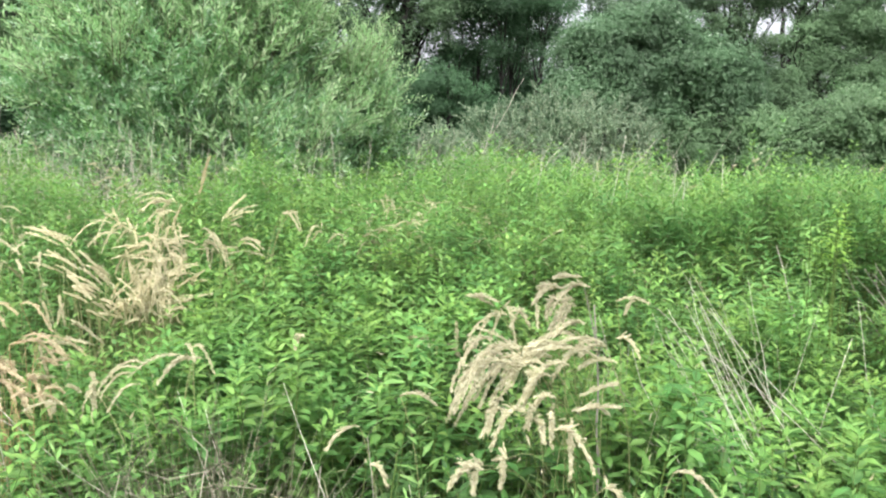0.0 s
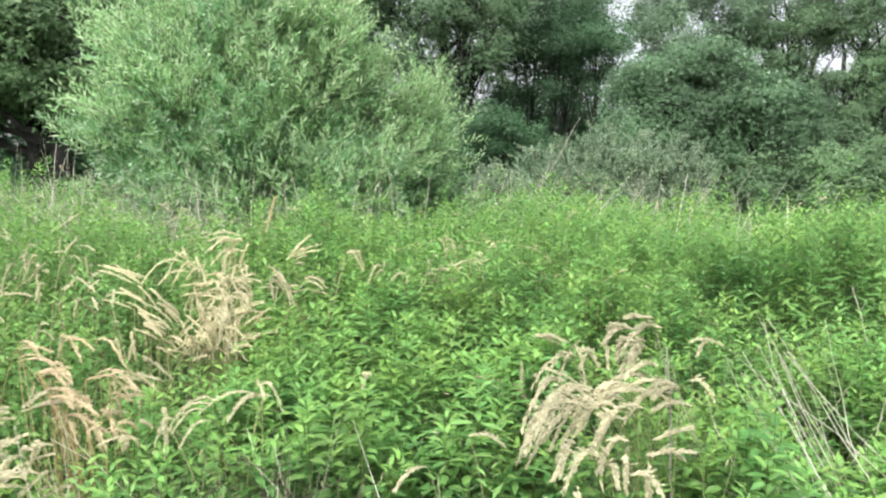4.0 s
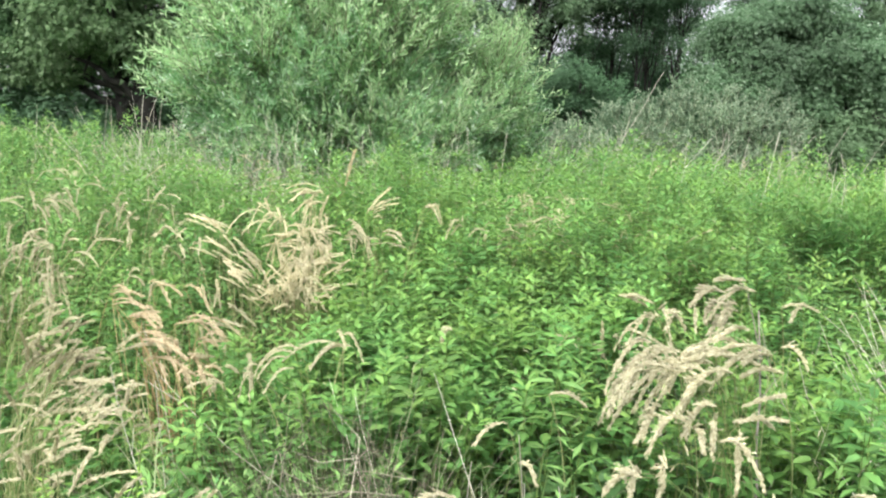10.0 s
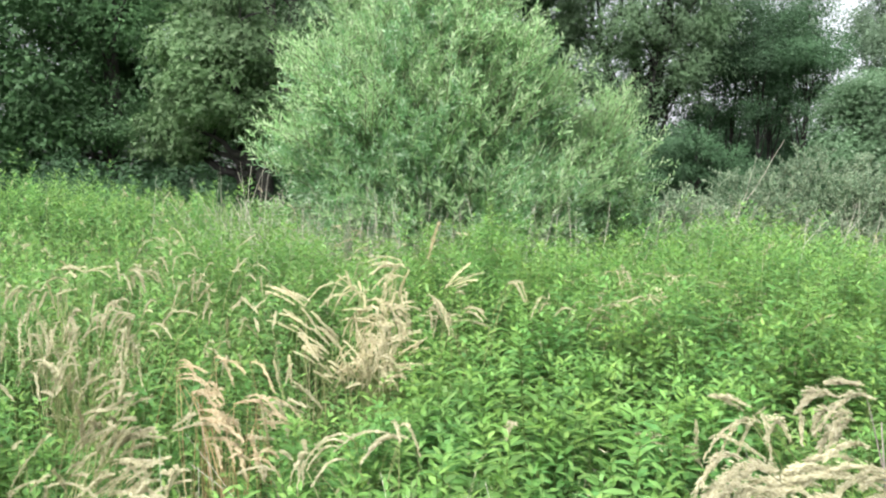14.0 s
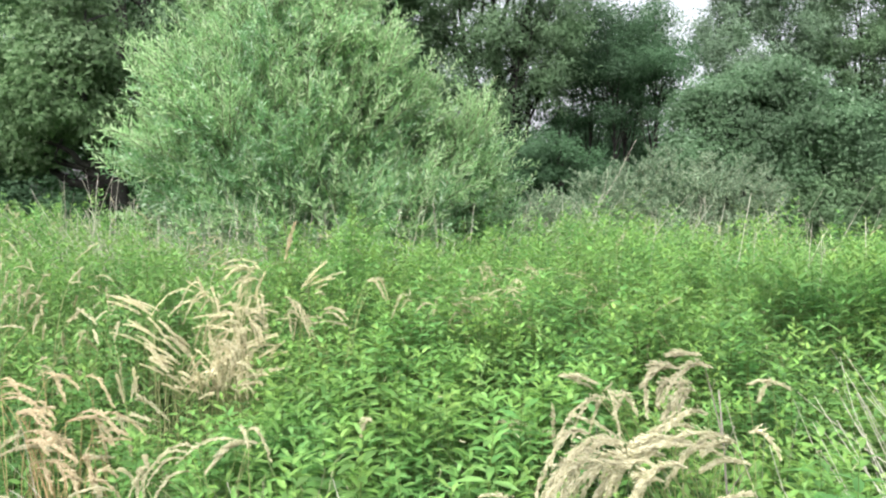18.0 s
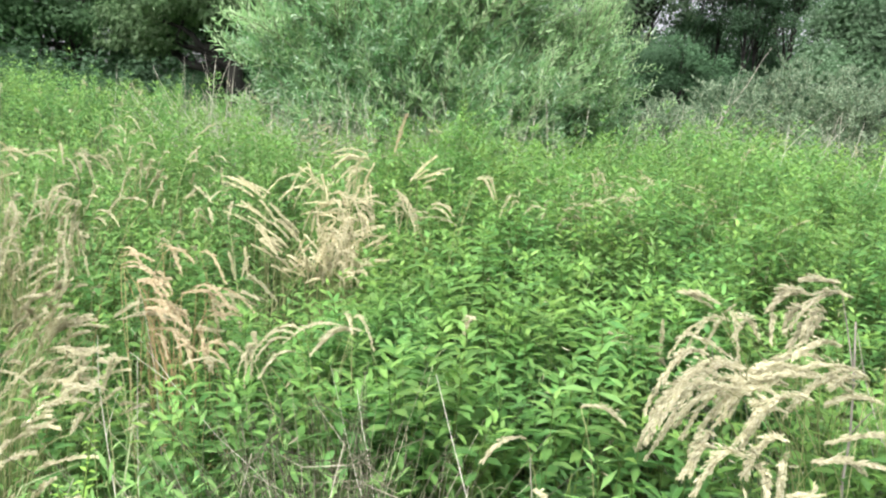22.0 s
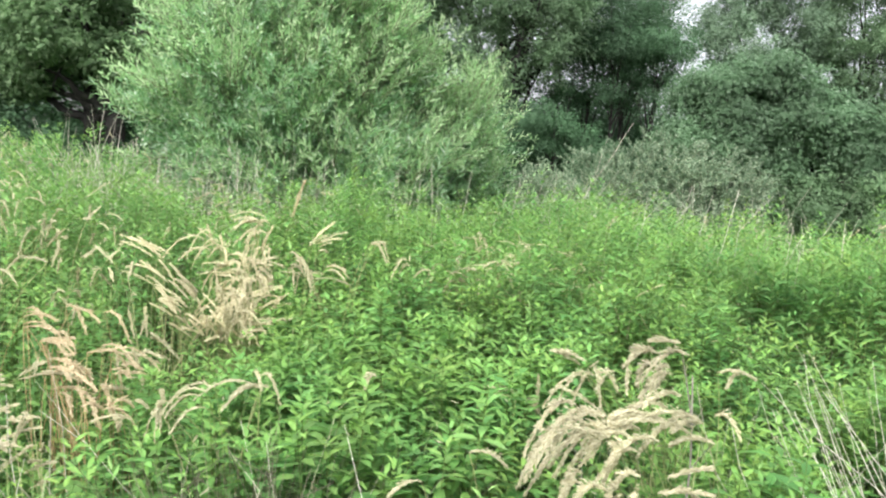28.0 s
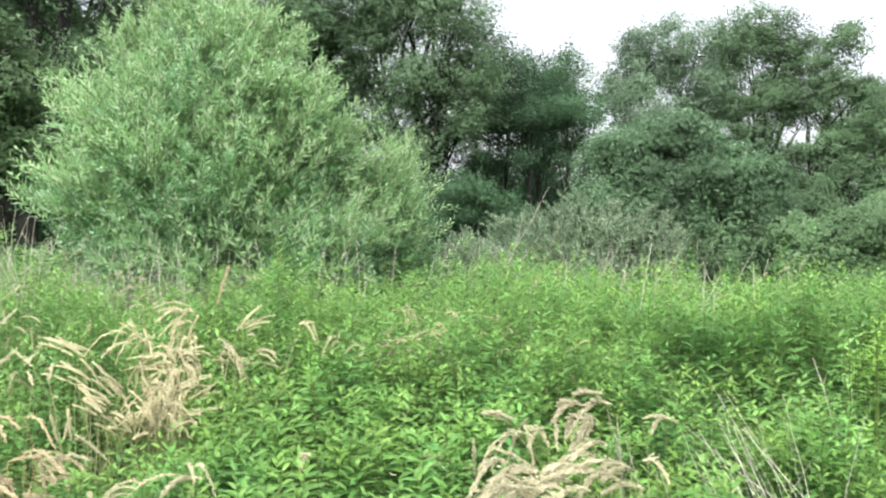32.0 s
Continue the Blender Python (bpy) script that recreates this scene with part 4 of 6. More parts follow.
def herb_stand(x, y, height, nodes, leaf_len, leaf_w, gap, shape, narrow=False):
    """Upright plants: crossed leaf pairs from the tip down, a steep star of small leaves on top, large drooping ones below."""
    n = len(x)
    z0 = ground_z(x, y)
    lean = rng.normal(0, 0.09, (n, 2))
    turn = rng.uniform(0, 6.28, n)
    step = gap * rng.uniform(0.8, 1.25, n)
    sets = []
    for i in range(nodes):
        zz = height - step * (i * (0.7 + 0.06 * i) if narrow else i * (0.4 + 0.1 * i))
        base = np.stack([x + lean[:, 0] * zz, y + lean[:, 1] * zz, z0 + zz], 1)
        grow = min(1.0, 0.42 + 0.2 * i) if narrow else min(1.0, 0.58 + 0.1 * i)
        for j in (0, 1):
            ang = turn + i * (2.4 if narrow else 1.571) + j * 3.1416 + rng.normal(0, 0.2, n)
            rise = rng.normal(1.05 * 0.8 ** i - 0.25 if not narrow else 1.0 * 0.85 ** i, 0.17, n)
            w = np.stack([np.cos(ang), np.sin(ang), rise], 1)
            up = np.stack([-np.cos(ang) * rise, -np.sin(ang) * rise, np.ones(n)], 1) + rng.normal(0, 0.2, (n, 3))
            sets.append((base + unit(w) * 0.01, w, up, leaf_len * grow * rng.uniform(0.8, 1.2, n), leaf_w * grow * rng.uniform(0.85, 1.15, n)))
    k = 2 * max(2, round(nodes * 0.36))
    young = shape(*(np.concatenate(c) for c in zip(*sets[:k])))
    old = shape(*(np.concatenate(c) for c in zip(*sets[k:])))
    stem = [np.stack([x, y, z0], 1), np.stack([x + lean[:, 0] * 0.5 * height, y + lean[:, 1] * 0.5 * height, z0 + 0.5 * height], 1),
            np.stack([x + lean[:, 0] * height, y + lean[:, 1] * height, z0 + height], 1)]
    keep = slice(None) if shape is not diamonds else slice(0, 40)
    return old, twig_strips([c[keep] for c in stem], 0.003), young


def nettle_share(x, y):
    """How much of the stand is nettle: nearly all before the camera and to the right, less on the bank."""
    share = np.clip(0.42 + 0.7 * smooth((x + 1.45 + 0.12 * (y - 2)) / 0.8), 0, 1)
    share = share * (1 - 0.55 * smooth((x - 1.5) / 1.2) * smooth((y - 6) / 2))
    return share * (1 - 0.75 * smooth((-x - 0.35) / 0.3) * smooth((2.5 - y) / 0.5))


def hollow(x, y):
    """Bare shaded pits between the shoots and under the dead tangle, where nothing green stands tall."""
    pit = np.zeros(np.shape(x), bool)
    for cx, cy, a, b in ((1.72, 4.72, 0.34, 0.26), (2.45, 4.2, 0.42, 0.34), (2.2, 3.25, 0.26, 0.3), (2.95, 4.1, 0.4, 0.36), (0.62, 3.62, 0.17, 0.14), (0.36, 2.8, 0.2, 0.14), (-0.66, 1.92, 0.15, 0.28), (-0.55, 1.62, 0.14, 0.12)):
        pit |= ((x - cx) / a) ** 2 + ((y - cy) / b) ** 2 < 1
    return pit


def meadow():
    leaf, stem, tops = [], [], []
    for count, r0, r1, nodes, L, W, gap, shape in ((800, 2.3, 3.2, 9, 0.077, 0.028, 0.034, saw_leaves_plain), (2000, 3.0, 4.3, 8, 0.070, 0.025, 0.034, toothed), (4000, 4.2, 6.1, 8, 0.070, 0.024, 0.034, drooping_blades), (7600, 5.9, 11.5, 6, 0.086, 0.031, 0.045, diamonds), (7500, 11, 24, 4, 0.11, 0.045, 0.07, diamonds)):
        x, y = spots(count, r0, r1)
        keep = (rng.uniform(0, 1, count) < nettle_share(x, y)) & ~hollow(x, y)
        x, y = x[keep], y[keep]
        h = canopy(x, y) * (0.84 + 0.24 * rng.uniform(0, 1, len(x)) ** 1.2)
        a, b, c = herb_stand(x, y, h, nodes, L, W, gap, shape)
        leaf.append(a)
        tops.append(c)
        stem.append(b)
    for a0, a1 in ((-105, -54), (40, 90)):
        x, y = spots(800, 1.8, 8, a0, a1)
        a, b, c = herb_stand(x, y, canopy(x, np.abs(y)) * rng.uniform(0.6, 1.0, len(x)), 5, 0.1, 0.034, 0.06, diamonds)
        leaf.append(a)
        tops.append(c)
        stem.append(b)
    ob = new("nettle_stand", solid("nettle_stand", leaf, m_nettle))
    tagged(ob, "dense stand of tall green stinging nettles", "nettles", kind="stuff")
    part("stem_work", solid("stem_work", stem, m_nettle_stem), ob)
    part("young_growth", solid("young_growth", tops, m_nettle_top), ob, "light green young nettle tops")

    leaf, stem, tops = [], [], []
    for count, r0, r1, nodes, L, W, gap, shape in ((420, 1.6, 3.2, 14, 0.075, 0.017, 0.03, blades), (2000, 3.0, 6.5, 11, 0.085, 0.021, 0.036, blades), (4200, 6, 12.5, 8, 0.10, 0.028, 0.045, blades), (2600, 12, 22, 5, 0.11, 0.03, 0.06, diamonds)):
        x, y = spots(count, r0, r1)
        keep = (rng.uniform(0, 1, count) > nettle_share(x, y) - 0.25) & ~hollow(x, y)
        x, y = x[keep], y[keep]
        h = canopy(x, y) * rng.uniform(0.7, 1.02, len(x)) * np.where((y < 3.4) & (x < -1), 0.8, 1)
        a, b, c = herb_stand(x, y, h, nodes, L, W, gap, shape, narrow=True)
        leaf.append(a)
        tops.append(c)
        stem.append(b)
    ob = new("meadow_herbs", solid("meadow_herbs", leaf, m_herb))
    tagged(ob, "bright green narrow-leaved meadow herbs on the bank", "herbs", kind="stuff")
    part("stem_work", solid("stem_work", stem, m_nettle_stem), ob)
    part("young_growth", solid("young_growth", tops, m_herb_top), ob, "yellow-green young herb tops")

    groups = []
    for count, r0, r1, w in ((5500, 1.5, 4.0, 0.005), (5200, 4.0, 9.5, 0.007), (8000, 9, 20, 0.010)):
        x, y = spots(count, r0, r1)
        keep = rng.uniform(0, 1, count) < np.maximum(np.clip(1.05 - 0.85 * nettle_share(x, y), 0, 1), 0.75 * smooth((y - 9) / 3))
        x, y = x[keep], y[keep]
        n = len(x)
        h = canopy(x, y) * rng.uniform(0.35, 0.95, n)
        az = rng.uniform(0, 6.28, n)
        out = np.stack([np.cos(az), np.sin(az), 0 * az], 1)
        foot = np.stack([x, y, ground_z(x, y)], 1)
        a = foot + out * (0.08 * h)[:, None] + np.array([0, 0, 1]) * (0.55 * h)[:, None]
        b = foot + out * (0.28 * h)[:, None] + np.array([0, 0, 1]) * (0.92 * h)[:, None]
        c = foot + out * (0.55 * h)[:, None] + np.array([0, 0, 1]) * (0.95 * h)[:, None]
        s = np.cross(out, [0, 0, 1.0]) * w / 2
        v = np.stack([foot - s, foot + s, a - s, a + s, b - s * 0.8, b + s * 0.8, c], 1)
        groups.append((v.reshape(-1, 3), (np.arange(n)[:, None, None] * 7 + np.array([[0, 1, 3], [0, 3, 2], [2, 3, 5], [2, 5, 4], [4, 5, 6]])).reshape(-1, 3)))
    for count, r0, r1, a0, a1, low, high, w in ((2600, 0.35, 1.45, -180, 180, 0.12, 0.34, 0.005), (16000, 1.4, 9, 40, 306, 0.2, 0.7, 0.009)):
        x, y = spots(count, r0, r1, a0, a1)
        n = len(x)
        h = rng.uniform(low, high, n)
        az = rng.uniform(0, 6.28, n)
        out = np.stack([np.cos(az), np.sin(az), 0 * az], 1)
        foot = np.stack([x, y, ground_z(x, y)], 1)
        a = foot + out * (0.1 * h)[:, None] + np.array([0, 0, 1]) * (0.55 * h)[:, None]
        b = foot + out * (0.45 * h)[:, None] + np.array([0, 0, 1]) * (0.95 * h)[:, None]
        s = np.cross(out, [0, 0, 1.0]) * w / 2
        v = np.stack([foot - s, foot + s, a - s, a + s, b], 1)
        groups.append((v.reshape(-1, 3), (np.arange(n)[:, None, None] * 5 + np.array([[0, 1, 3], [0, 3, 2], [2, 3, 4]])).reshape(-1, 3)))
    ob = new("meadow_grass", solid("meadow_grass", groups, m_grass))
    tagged(ob, "long thin green and yellowing meadow grass", "grass", kind="stuff")


meadow()


def thicket():
    """Dark lush shoots with long pointed leaves that hang over the hollow on the right."""
    leaf, stem, tops = [], [], []
    for cx, cy, sx, sy, n, h in ((1.8, 5.15, 0.26, 0.1, 46, 1.17), (2.6, 4.75, 0.3, 0.14, 44, 1.18), (3.3, 4.6, 0.4, 0.25, 34, 1.15), (1.55, 4.3, 0.16, 0.12, 12, 0.98), (2.4, 3.62, 0.16, 0.1, 18, 0.66), (2.75, 3.4, 0.2, 0.2, 16, 0.6)):
        n = round(n * 1.3)
        x, y = rng.normal(cx, sx, n), rng.normal(cy, sy, n)
        a, b, c = herb_stand(x, y, h * rng.uniform(0.78, 1.05, n), 14, 0.11, 0.025, 0.045, toothed, narrow=True)
        leaf.append(a)
        stem.append(b)
        tops.append(c)
    ob = new("thicket", solid("thicket", leaf, m_thicket))
    tagged(ob, "dark lush thicket of long-leaved shoots over a shaded hollow", "thicket", kind="stuff")
    part("stem_work", solid("stem_work", stem, m_nettle_stem), ob)
    part("young_growth", solid("young_growth", tops, m_nettle), ob)


thicket()


# ---- single nettles before the camera ----
rng = np.random.default_rng(103)
def nettle_leaf(seed, droop):
    """A toothed, pointed leaf along +x, creased at the midrib."""
    r = np.random.default_rng(seed)
    k = 13
    t = np.linspace(0, 1, k)
    wide = np.interp(t, [0, 0.1, 0.28, 0.5, 0.75, 1], [0.06, 0.18, 0.225, 0.18, 0.09, 0.0])
    tooth = np.where(np.arange(k) % 2 == 1, 1.18, 0.8)
    z = -droop * t ** 2 + r.normal(0, 0.006, k)
    v, f = [], []
    for i in range(k):
        w = wide[i] * tooth[i]
        back = 0.04 if i % 2 else 0.0
        v += [(t[i], 0, z[i]), (t[i] + back, w, z[i] + 0.28 * w - 0.5 * w * w), (t[i] + back, -w, z[i] + 0.28 * w - 0.5 * w * w)]
    for i in range(k - 1):
        a, b = 3 * i, 3 * i + 3
        f += [(a, b, b + 1, a + 1), (a, a + 2, b + 2, b)]
    return solid("leaf", [(v, f)], m_nettle_near_shade, True)


LEAVES = [nettle_leaf(k, d) for k, d in enumerate((0.1, 0.2, 0.32))]


def nettle_plant(seed):
    r = np.random.default_rng(seed)
    root = thing("nettle", (0, 0, 0), "tall green stinging nettle with toothed pointed leaves", "nettle", "nettles before the camera")
    bend = r.normal(0, 0.06, 2)
    path = np.array([(bend[0] * s * s, bend[1] * s * s, s) for s in np.linspace(0, 1, 7)])
    part("stem", solid("stem", [tube(path, np.linspace(0.0042, 0.0018, 7), 5)], m_nettle_stem, True), root)
    nodes = 9
    for i in range(nodes):
        s = 0.45 + 0.55 * (i / (nodes - 1)) ** 0.6
        size = 0.086 * min(1.0, 0.5 + 0.14 * (nodes - 1 - i))
        for j in (0, 1):
            ang = i * 90 + j * 180 + r.normal(0, 16)
            tilt = r.normal(12 - 58 * 0.76 ** (nodes - 1 - i), 10)
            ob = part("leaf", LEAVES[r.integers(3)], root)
            k = size * r.uniform(0.82, 1.2)
            at = Vector((bend[0] * s * s, bend[1] * s * s, s))
            ob.matrix_basis = Matrix.Translation(at) @ pose(0, 0, 0, r.normal(0, 12), tilt, ang) @ pose(0.012, 0, 0) @ Matrix.Diagonal((k, k * r.uniform(0.66, 0.86), k, 1))
    return root


def near_nettles():
    kinds = [nettle_plant(k + 40) for k in range(5)]
    placed, tries = [], 0
    while len(placed) < 205 and tries < 6000:
        tries += 1
        x, y = rng.uniform(-1.25, 2.0), rng.uniform(1.28, 3.1)
        if x < -0.42 - 0.3 * (y - 1.6) and rng.uniform() < 0.85 or x < -0.55 - 0.25 * (y - 1.6) and 1.9 < y < 2.5 or x < -1.2 or x > 0.2 + 0.62 * y or (x + 0.66) ** 2 + (y - 1.95) ** 2 < 0.024 or (x + 0.56) ** 2 + (y - 1.65) ** 2 < 0.014 or (x + 0.42) ** 2 + (y - 2.05) ** 2 < 0.014:
            continue
        if any((x - a) ** 2 + (y - b) ** 2 < 0.108 ** 2 for a, b in placed):
            continue
        placed.append((x, y))
    placed += [(rng.uniform(-1.4, -0.82), rng.uniform(1.75, 2.2)) for _ in range(14)] + [(rng.uniform(-1.35, -0.85), rng.uniform(2.05, 2.3)) for _ in range(14)]
    for k, (x, y) in enumerate(placed):
        h = float(canopy(np.float64(x), np.float64(y))) * rng.uniform(0.92, 1.1) * (1 if k < len(placed) - 28 else 0.84)
        m = pose(x, y, float(ground_z(x, y)), rng.normal(0, 4), rng.normal(0, 4), rng.uniform(0, 360)) @ Matrix.Diagonal((1, 1, h, 1))
        if k < 5:
            kinds[k].matrix_basis = m
        else:
            copy_thing(kinds[k % 5], m)


near_nettles()


# ---- dry grasses ----
rng = np.random.default_rng(104)
def ear(path, width, material, spikelets=150):
    """A nodding panicle: fine spikelets lie along short side branches that hang to one side of a curved axis."""
    nb = 44
    per = max(4, spikelets // nb)
    s0 = (np.arange(nb) + rng.uniform(0, 1, nb)) / nb
    s = np.repeat(s0, per)
    k = s * 0.97 * (len(path) - 1)
    i = np.minimum(k.astype(int), len(path) - 2)
    pos = path[i] + (path[i + 1] - path[i]) * (k - i)[:, None]
    tang = unit(path[i + 1] - path[i])
    hang = wild(nb) * 0.7 + np.array([0, 0, -0.5])
    off = np.repeat(hang, per, 0)
    off = unit(off - (off * tang).sum(1, keepdims=True) * tang)
    n = len(s)
    full = (np.clip(s / 0.18, 0, 1) ** 0.6) * (1 - 0.78 * s)
    run = np.tile(np.linspace(0.1, 1, per), nb) * rng.uniform(0.8, 1.1, n)
    pos = pos + (tang * 2.1 + off * 0.5) * (width * 1.6 * full * run)[:, None] + rng.normal(0, width * 0.16, (n, 3))
    way = unit(tang + off * 0.3 + rng.normal(0, 0.1, (n, 3)))
    L = rng.uniform(0.008, 0.0145, n)
    core = np.maximum(width * 0.2 * (1 - np.linspace(0, 0.9, len(path))), 0.0006)
    return solid("ear", [diamonds(pos, way, wild(n) * 0.55 + np.array([0, -0.45, 0.7]), L, L * 0.28), tube(path, core, 4)], material)


def culm(root, foot, apex, tip, material, stalk, width=0.008, spikelets=110):
    """A grass stalk from its foot to the apex, and its ear from there to the tip; all in the tussock's own frame."""
    foot, apex, tip = (np.asarray(v, float) for v in (foot, apex, tip))
    low = bezier(foot, [foot[0] * 0.75 + apex[0] * 0.25, foot[1] * 0.75 + apex[1] * 0.25, apex[2] * 0.8], apex, 10)
    low[1:-1] += np.sin(np.linspace(0, np.pi, 10))[1:-1, None] * rng.normal(0, 0.035, 3) * [1, 1, 0.2]
    c = part("culm", solid("culm", [tube(low, np.linspace(0.0014, 0.0009, 10), 4)], stalk, True), root)
    d = tip - apex
    size = np.linalg.norm(d)
    run = np.array([d[0] * 0.5, d[1] * 0.5, max(d[2] * 0.5, 0.0) + (0.26 if d[2] < 0 else 0.12) * size])
    part("ear", ear(bezier(apex, apex + run, tip, 9), width, material, spikelets), c)


def strap_leaves(root, feet, count, height, spread, material, w=0.006):
    """Long arching blades at the foot of a tussock."""
    groups = []
    for _ in range(count):
        f = feet + rng.normal(0, 0.05, 3) * [1, 1, 0]
        az = rng.uniform(0, 6.28)
        h = height * rng.uniform(0.5, 1.0)
        e = f + [math.cos(az) * spread * rng.uniform(0.3, 1), math.sin(az) * spread * rng.uniform(0.3, 1), h * rng.uniform(0.55, 0.95)]
        p = bezier(f, [f[0] * 0.8 + e[0] * 0.2, f[1] * 0.8 + e[1] * 0.2, h], e, 7)
        s = np.array([-math.sin(az), math.cos(az), 0.2]) * w / 2
        k = np.linspace(1, 0.15, 7)[:, None]
        v = np.stack([p - s * k, p + s * k], 1).reshape(-1, 3)
        groups.append((v, [(2 * i, 2 * i + 1, 2 * i + 3, 2 * i + 2) for i in range(6)]))
    part("foliage", solid("foliage", groups, material), root, "dry arching grass blades")


def ears(root, count, at, droop, width, material, stalk, loose=0.024, foot_r=0.08, girth=1.05):
    """Some ears with their stalks: the apex stands near a place, the ear hangs or rises from it to its tip."""
    o = np.array(root.location)
    for _ in range(count):
        a = np.array(at) + rng.normal(0, 1, 3) * [loose, loose * 1.6, loose] - o
        d = np.array(droop) * rng.uniform(0.6, 0.98) + rng.normal(0, 0.026 if loose < 0.03 else 0.042, 3)
        f = np.array([rng.normal(0, foot_r) + a[0] * 0.25, rng.normal(0, foot_r) + a[1] * 0.25, 0])
        culm(root, f, a, a + d, material, stalk, width * girth * rng.uniform(0.8, 1.2), 260 if width < 0.0098 else 520)


def tuft(label, foot, name="grass_tussock", group="dry grass tussocks"):
    return thing(name, (*foot, float(ground_z(*foot))), label, "grass", group)


m_straw_stalk = plant_material("straw_stalk", [(0, (0.15, 0.21, 0.065)), (0.6, (0.26, 0.28, 0.12)), (1, (0.44, 0.41, 0.23))], patch=0.25, patch_size=6, through_light=0, rough=0.7, island=False)
m_red_stalk = plant_material("red_brown_stalk", [(0, (0.27, 0.19, 0.085)), (1, (0.42, 0.31, 0.16))], patch=0.25, patch_size=6, through_light=0, rough=0.7, island=False)


t = tuft("tussock of dry grass with heavy pale drooping plumes among nettles", (0.56, 2.6))
ears(t, 2, (0.48, 2.35, 1.22), (-0.13, -0.02, -0.08), 0.01, m_straw, m_straw_stalk)
ears(t, 3, (0.46, 2.35, 1.15), (-0.08, -0.02, -0.08), 0.01, m_straw, m_straw_stalk)
ears(t, 3, (0.40, 2.36, 1.14), (-0.06, -0.02, -0.09), 0.01, m_straw, m_straw_stalk)
ears(t, 2, (0.33, 2.36, 1.11), (-0.04, -0.02, -0.05), 0.009, m_straw, m_straw_stalk)
ears(t, 2, (0.24, 2.40, 1.12), (-0.07, -0.02, 0.02), 0.009, m_straw, m_straw_stalk)
ears(t, 2, (0.25, 2.40, 1.11), (0.05, -0.02, -0.09), 0.009, m_straw, m_straw_stalk)
ears(t, 2, (0.28, 2.38, 0.98), (-0.11, -0.02, 0.07), 0.009, m_straw, m_straw_stalk)
ears(t, 3, (0.26, 2.40, 1.09), (-0.08, -0.02, -0.09), 0.009, m_straw, m_straw_stalk)
ears(t, 4, (0.17, 2.00, 1.02), (-0.19, -0.02, -0.19), 0.013, m_straw, m_straw_stalk)
ears(t, 6, (0.26, 2.10, 1.04), (-0.18, -0.02, -0.19), 0.0125, m_straw, m_straw_stalk)
ears(t, 7, (0.35, 2.15, 1.03), (-0.19, -0.02, -0.12), 0.0125, m_straw, m_straw_stalk)
ears(t, 6, (0.47, 2.20, 1.03), (-0.18, -0.02, -0.08), 0.012, m_straw, m_straw_stalk)
ears(t, 4, (0.52, 2.25, 0.97), (-0.20, -0.02, 0.01), 0.012, m_straw, m_straw_stalk)
ears(t, 3, (0.24, 2.00, 0.90), (-0.10, -0.02, -0.08), 0.012, m_straw, m_straw_stalk)
ears(t, 3, (0.35, 2.05, 0.94), (-0.09, -0.02, -0.10), 0.012, m_straw, m_straw_stalk)
ears(t, 3, (0.35, 1.98, 0.89), (-0.04, -0.02, -0.07), 0.011, m_straw, m_straw_stalk)
ears(t, 2, (0.31, 1.75, 0.96), (0.07, -0.02, -0.12), 0.011, m_straw, m_straw_stalk)
ears(t, 3, (0.42, 2.10, 0.88), (0.12, -0.02, 0.02), 0.01, m_straw, m_straw_stalk)
ears(t, 3, (0.13, 1.75, 0.85), (-0.09, -0.02, -0.07), 0.011, m_straw, m_straw_stalk)
strap_leaves(t, np.zeros(3), 26, 0.6, 0.3, m_straw_stalk)
t = tuft("small dry grass tuft with spiky pale ears", (0.14, 2.98))
ears(t, 3, (0.04, 2.95, 0.84), (-0.12, -0.02, 0.01), 0.009, m_straw, m_straw_stalk, 0.012)
ears(t, 1, (0.11, 2.95, 0.76), (-0.01, -0.02, 0.13), 0.009, m_straw, m_straw_stalk, 0.012)
ears(t, 2, (0.06, 2.95, 0.81), (0.08, -0.02, -0.08), 0.009, m_straw, m_straw_stalk, 0.012)
ears(t, 1, (0.12, 2.95, 0.85), (0.03, -0.02, -0.11), 0.008, m_straw, m_straw_stalk, 0.012)
strap_leaves(t, np.zeros(3), 12, 0.5, 0.3, m_straw_stalk)
t = tuft("dense golden tussock of dry grass with bent ears", (-1.36, 3.78))
ears(t, 6, (-1.34, 4.00, 1.33), (-0.15, -0.02, -0.05), 0.008, m_gold, m_straw_stalk)
ears(t, 4, (-1.31, 4.00, 1.29), (-0.15, -0.02, -0.10), 0.008, m_gold, m_straw_stalk)
ears(t, 3, (-1.52, 3.90, 1.16), (-0.12, -0.02, -0.08), 0.008, m_gold, m_straw_stalk)
ears(t, 3, (-1.57, 3.90, 1.22), (-0.19, -0.02, -0.17), 0.008, m_gold, m_straw_stalk)
ears(t, 3, (-1.56, 4.00, 1.18), (-0.07, -0.02, 0.13), 0.007, m_gold, m_straw_stalk)
ears(t, 8, (-1.51, 3.90, 1.06), (0.13, -0.02, 0.00), 0.009, m_gold, m_straw_stalk)
ears(t, 3, (-1.33, 3.90, 1.11), (0.17, -0.02, 0.02), 0.008, m_gold, m_straw_stalk)
ears(t, 4, (-1.11, 3.90, 1.15), (0.10, -0.02, -0.15), 0.008, m_gold, m_straw_stalk)
ears(t, 3, (-0.96, 3.90, 1.10), (0.14, -0.02, -0.04), 0.007, m_gold, m_straw_stalk)
ears(t, 6, (-1.24, 3.65, 0.87), (0.07, -0.02, -0.11), 0.009, m_gold, m_straw_stalk)
ears(t, 4, (-1.22, 3.65, 0.85), (0.14, -0.02, 0.02), 0.009, m_gold, m_straw_stalk)
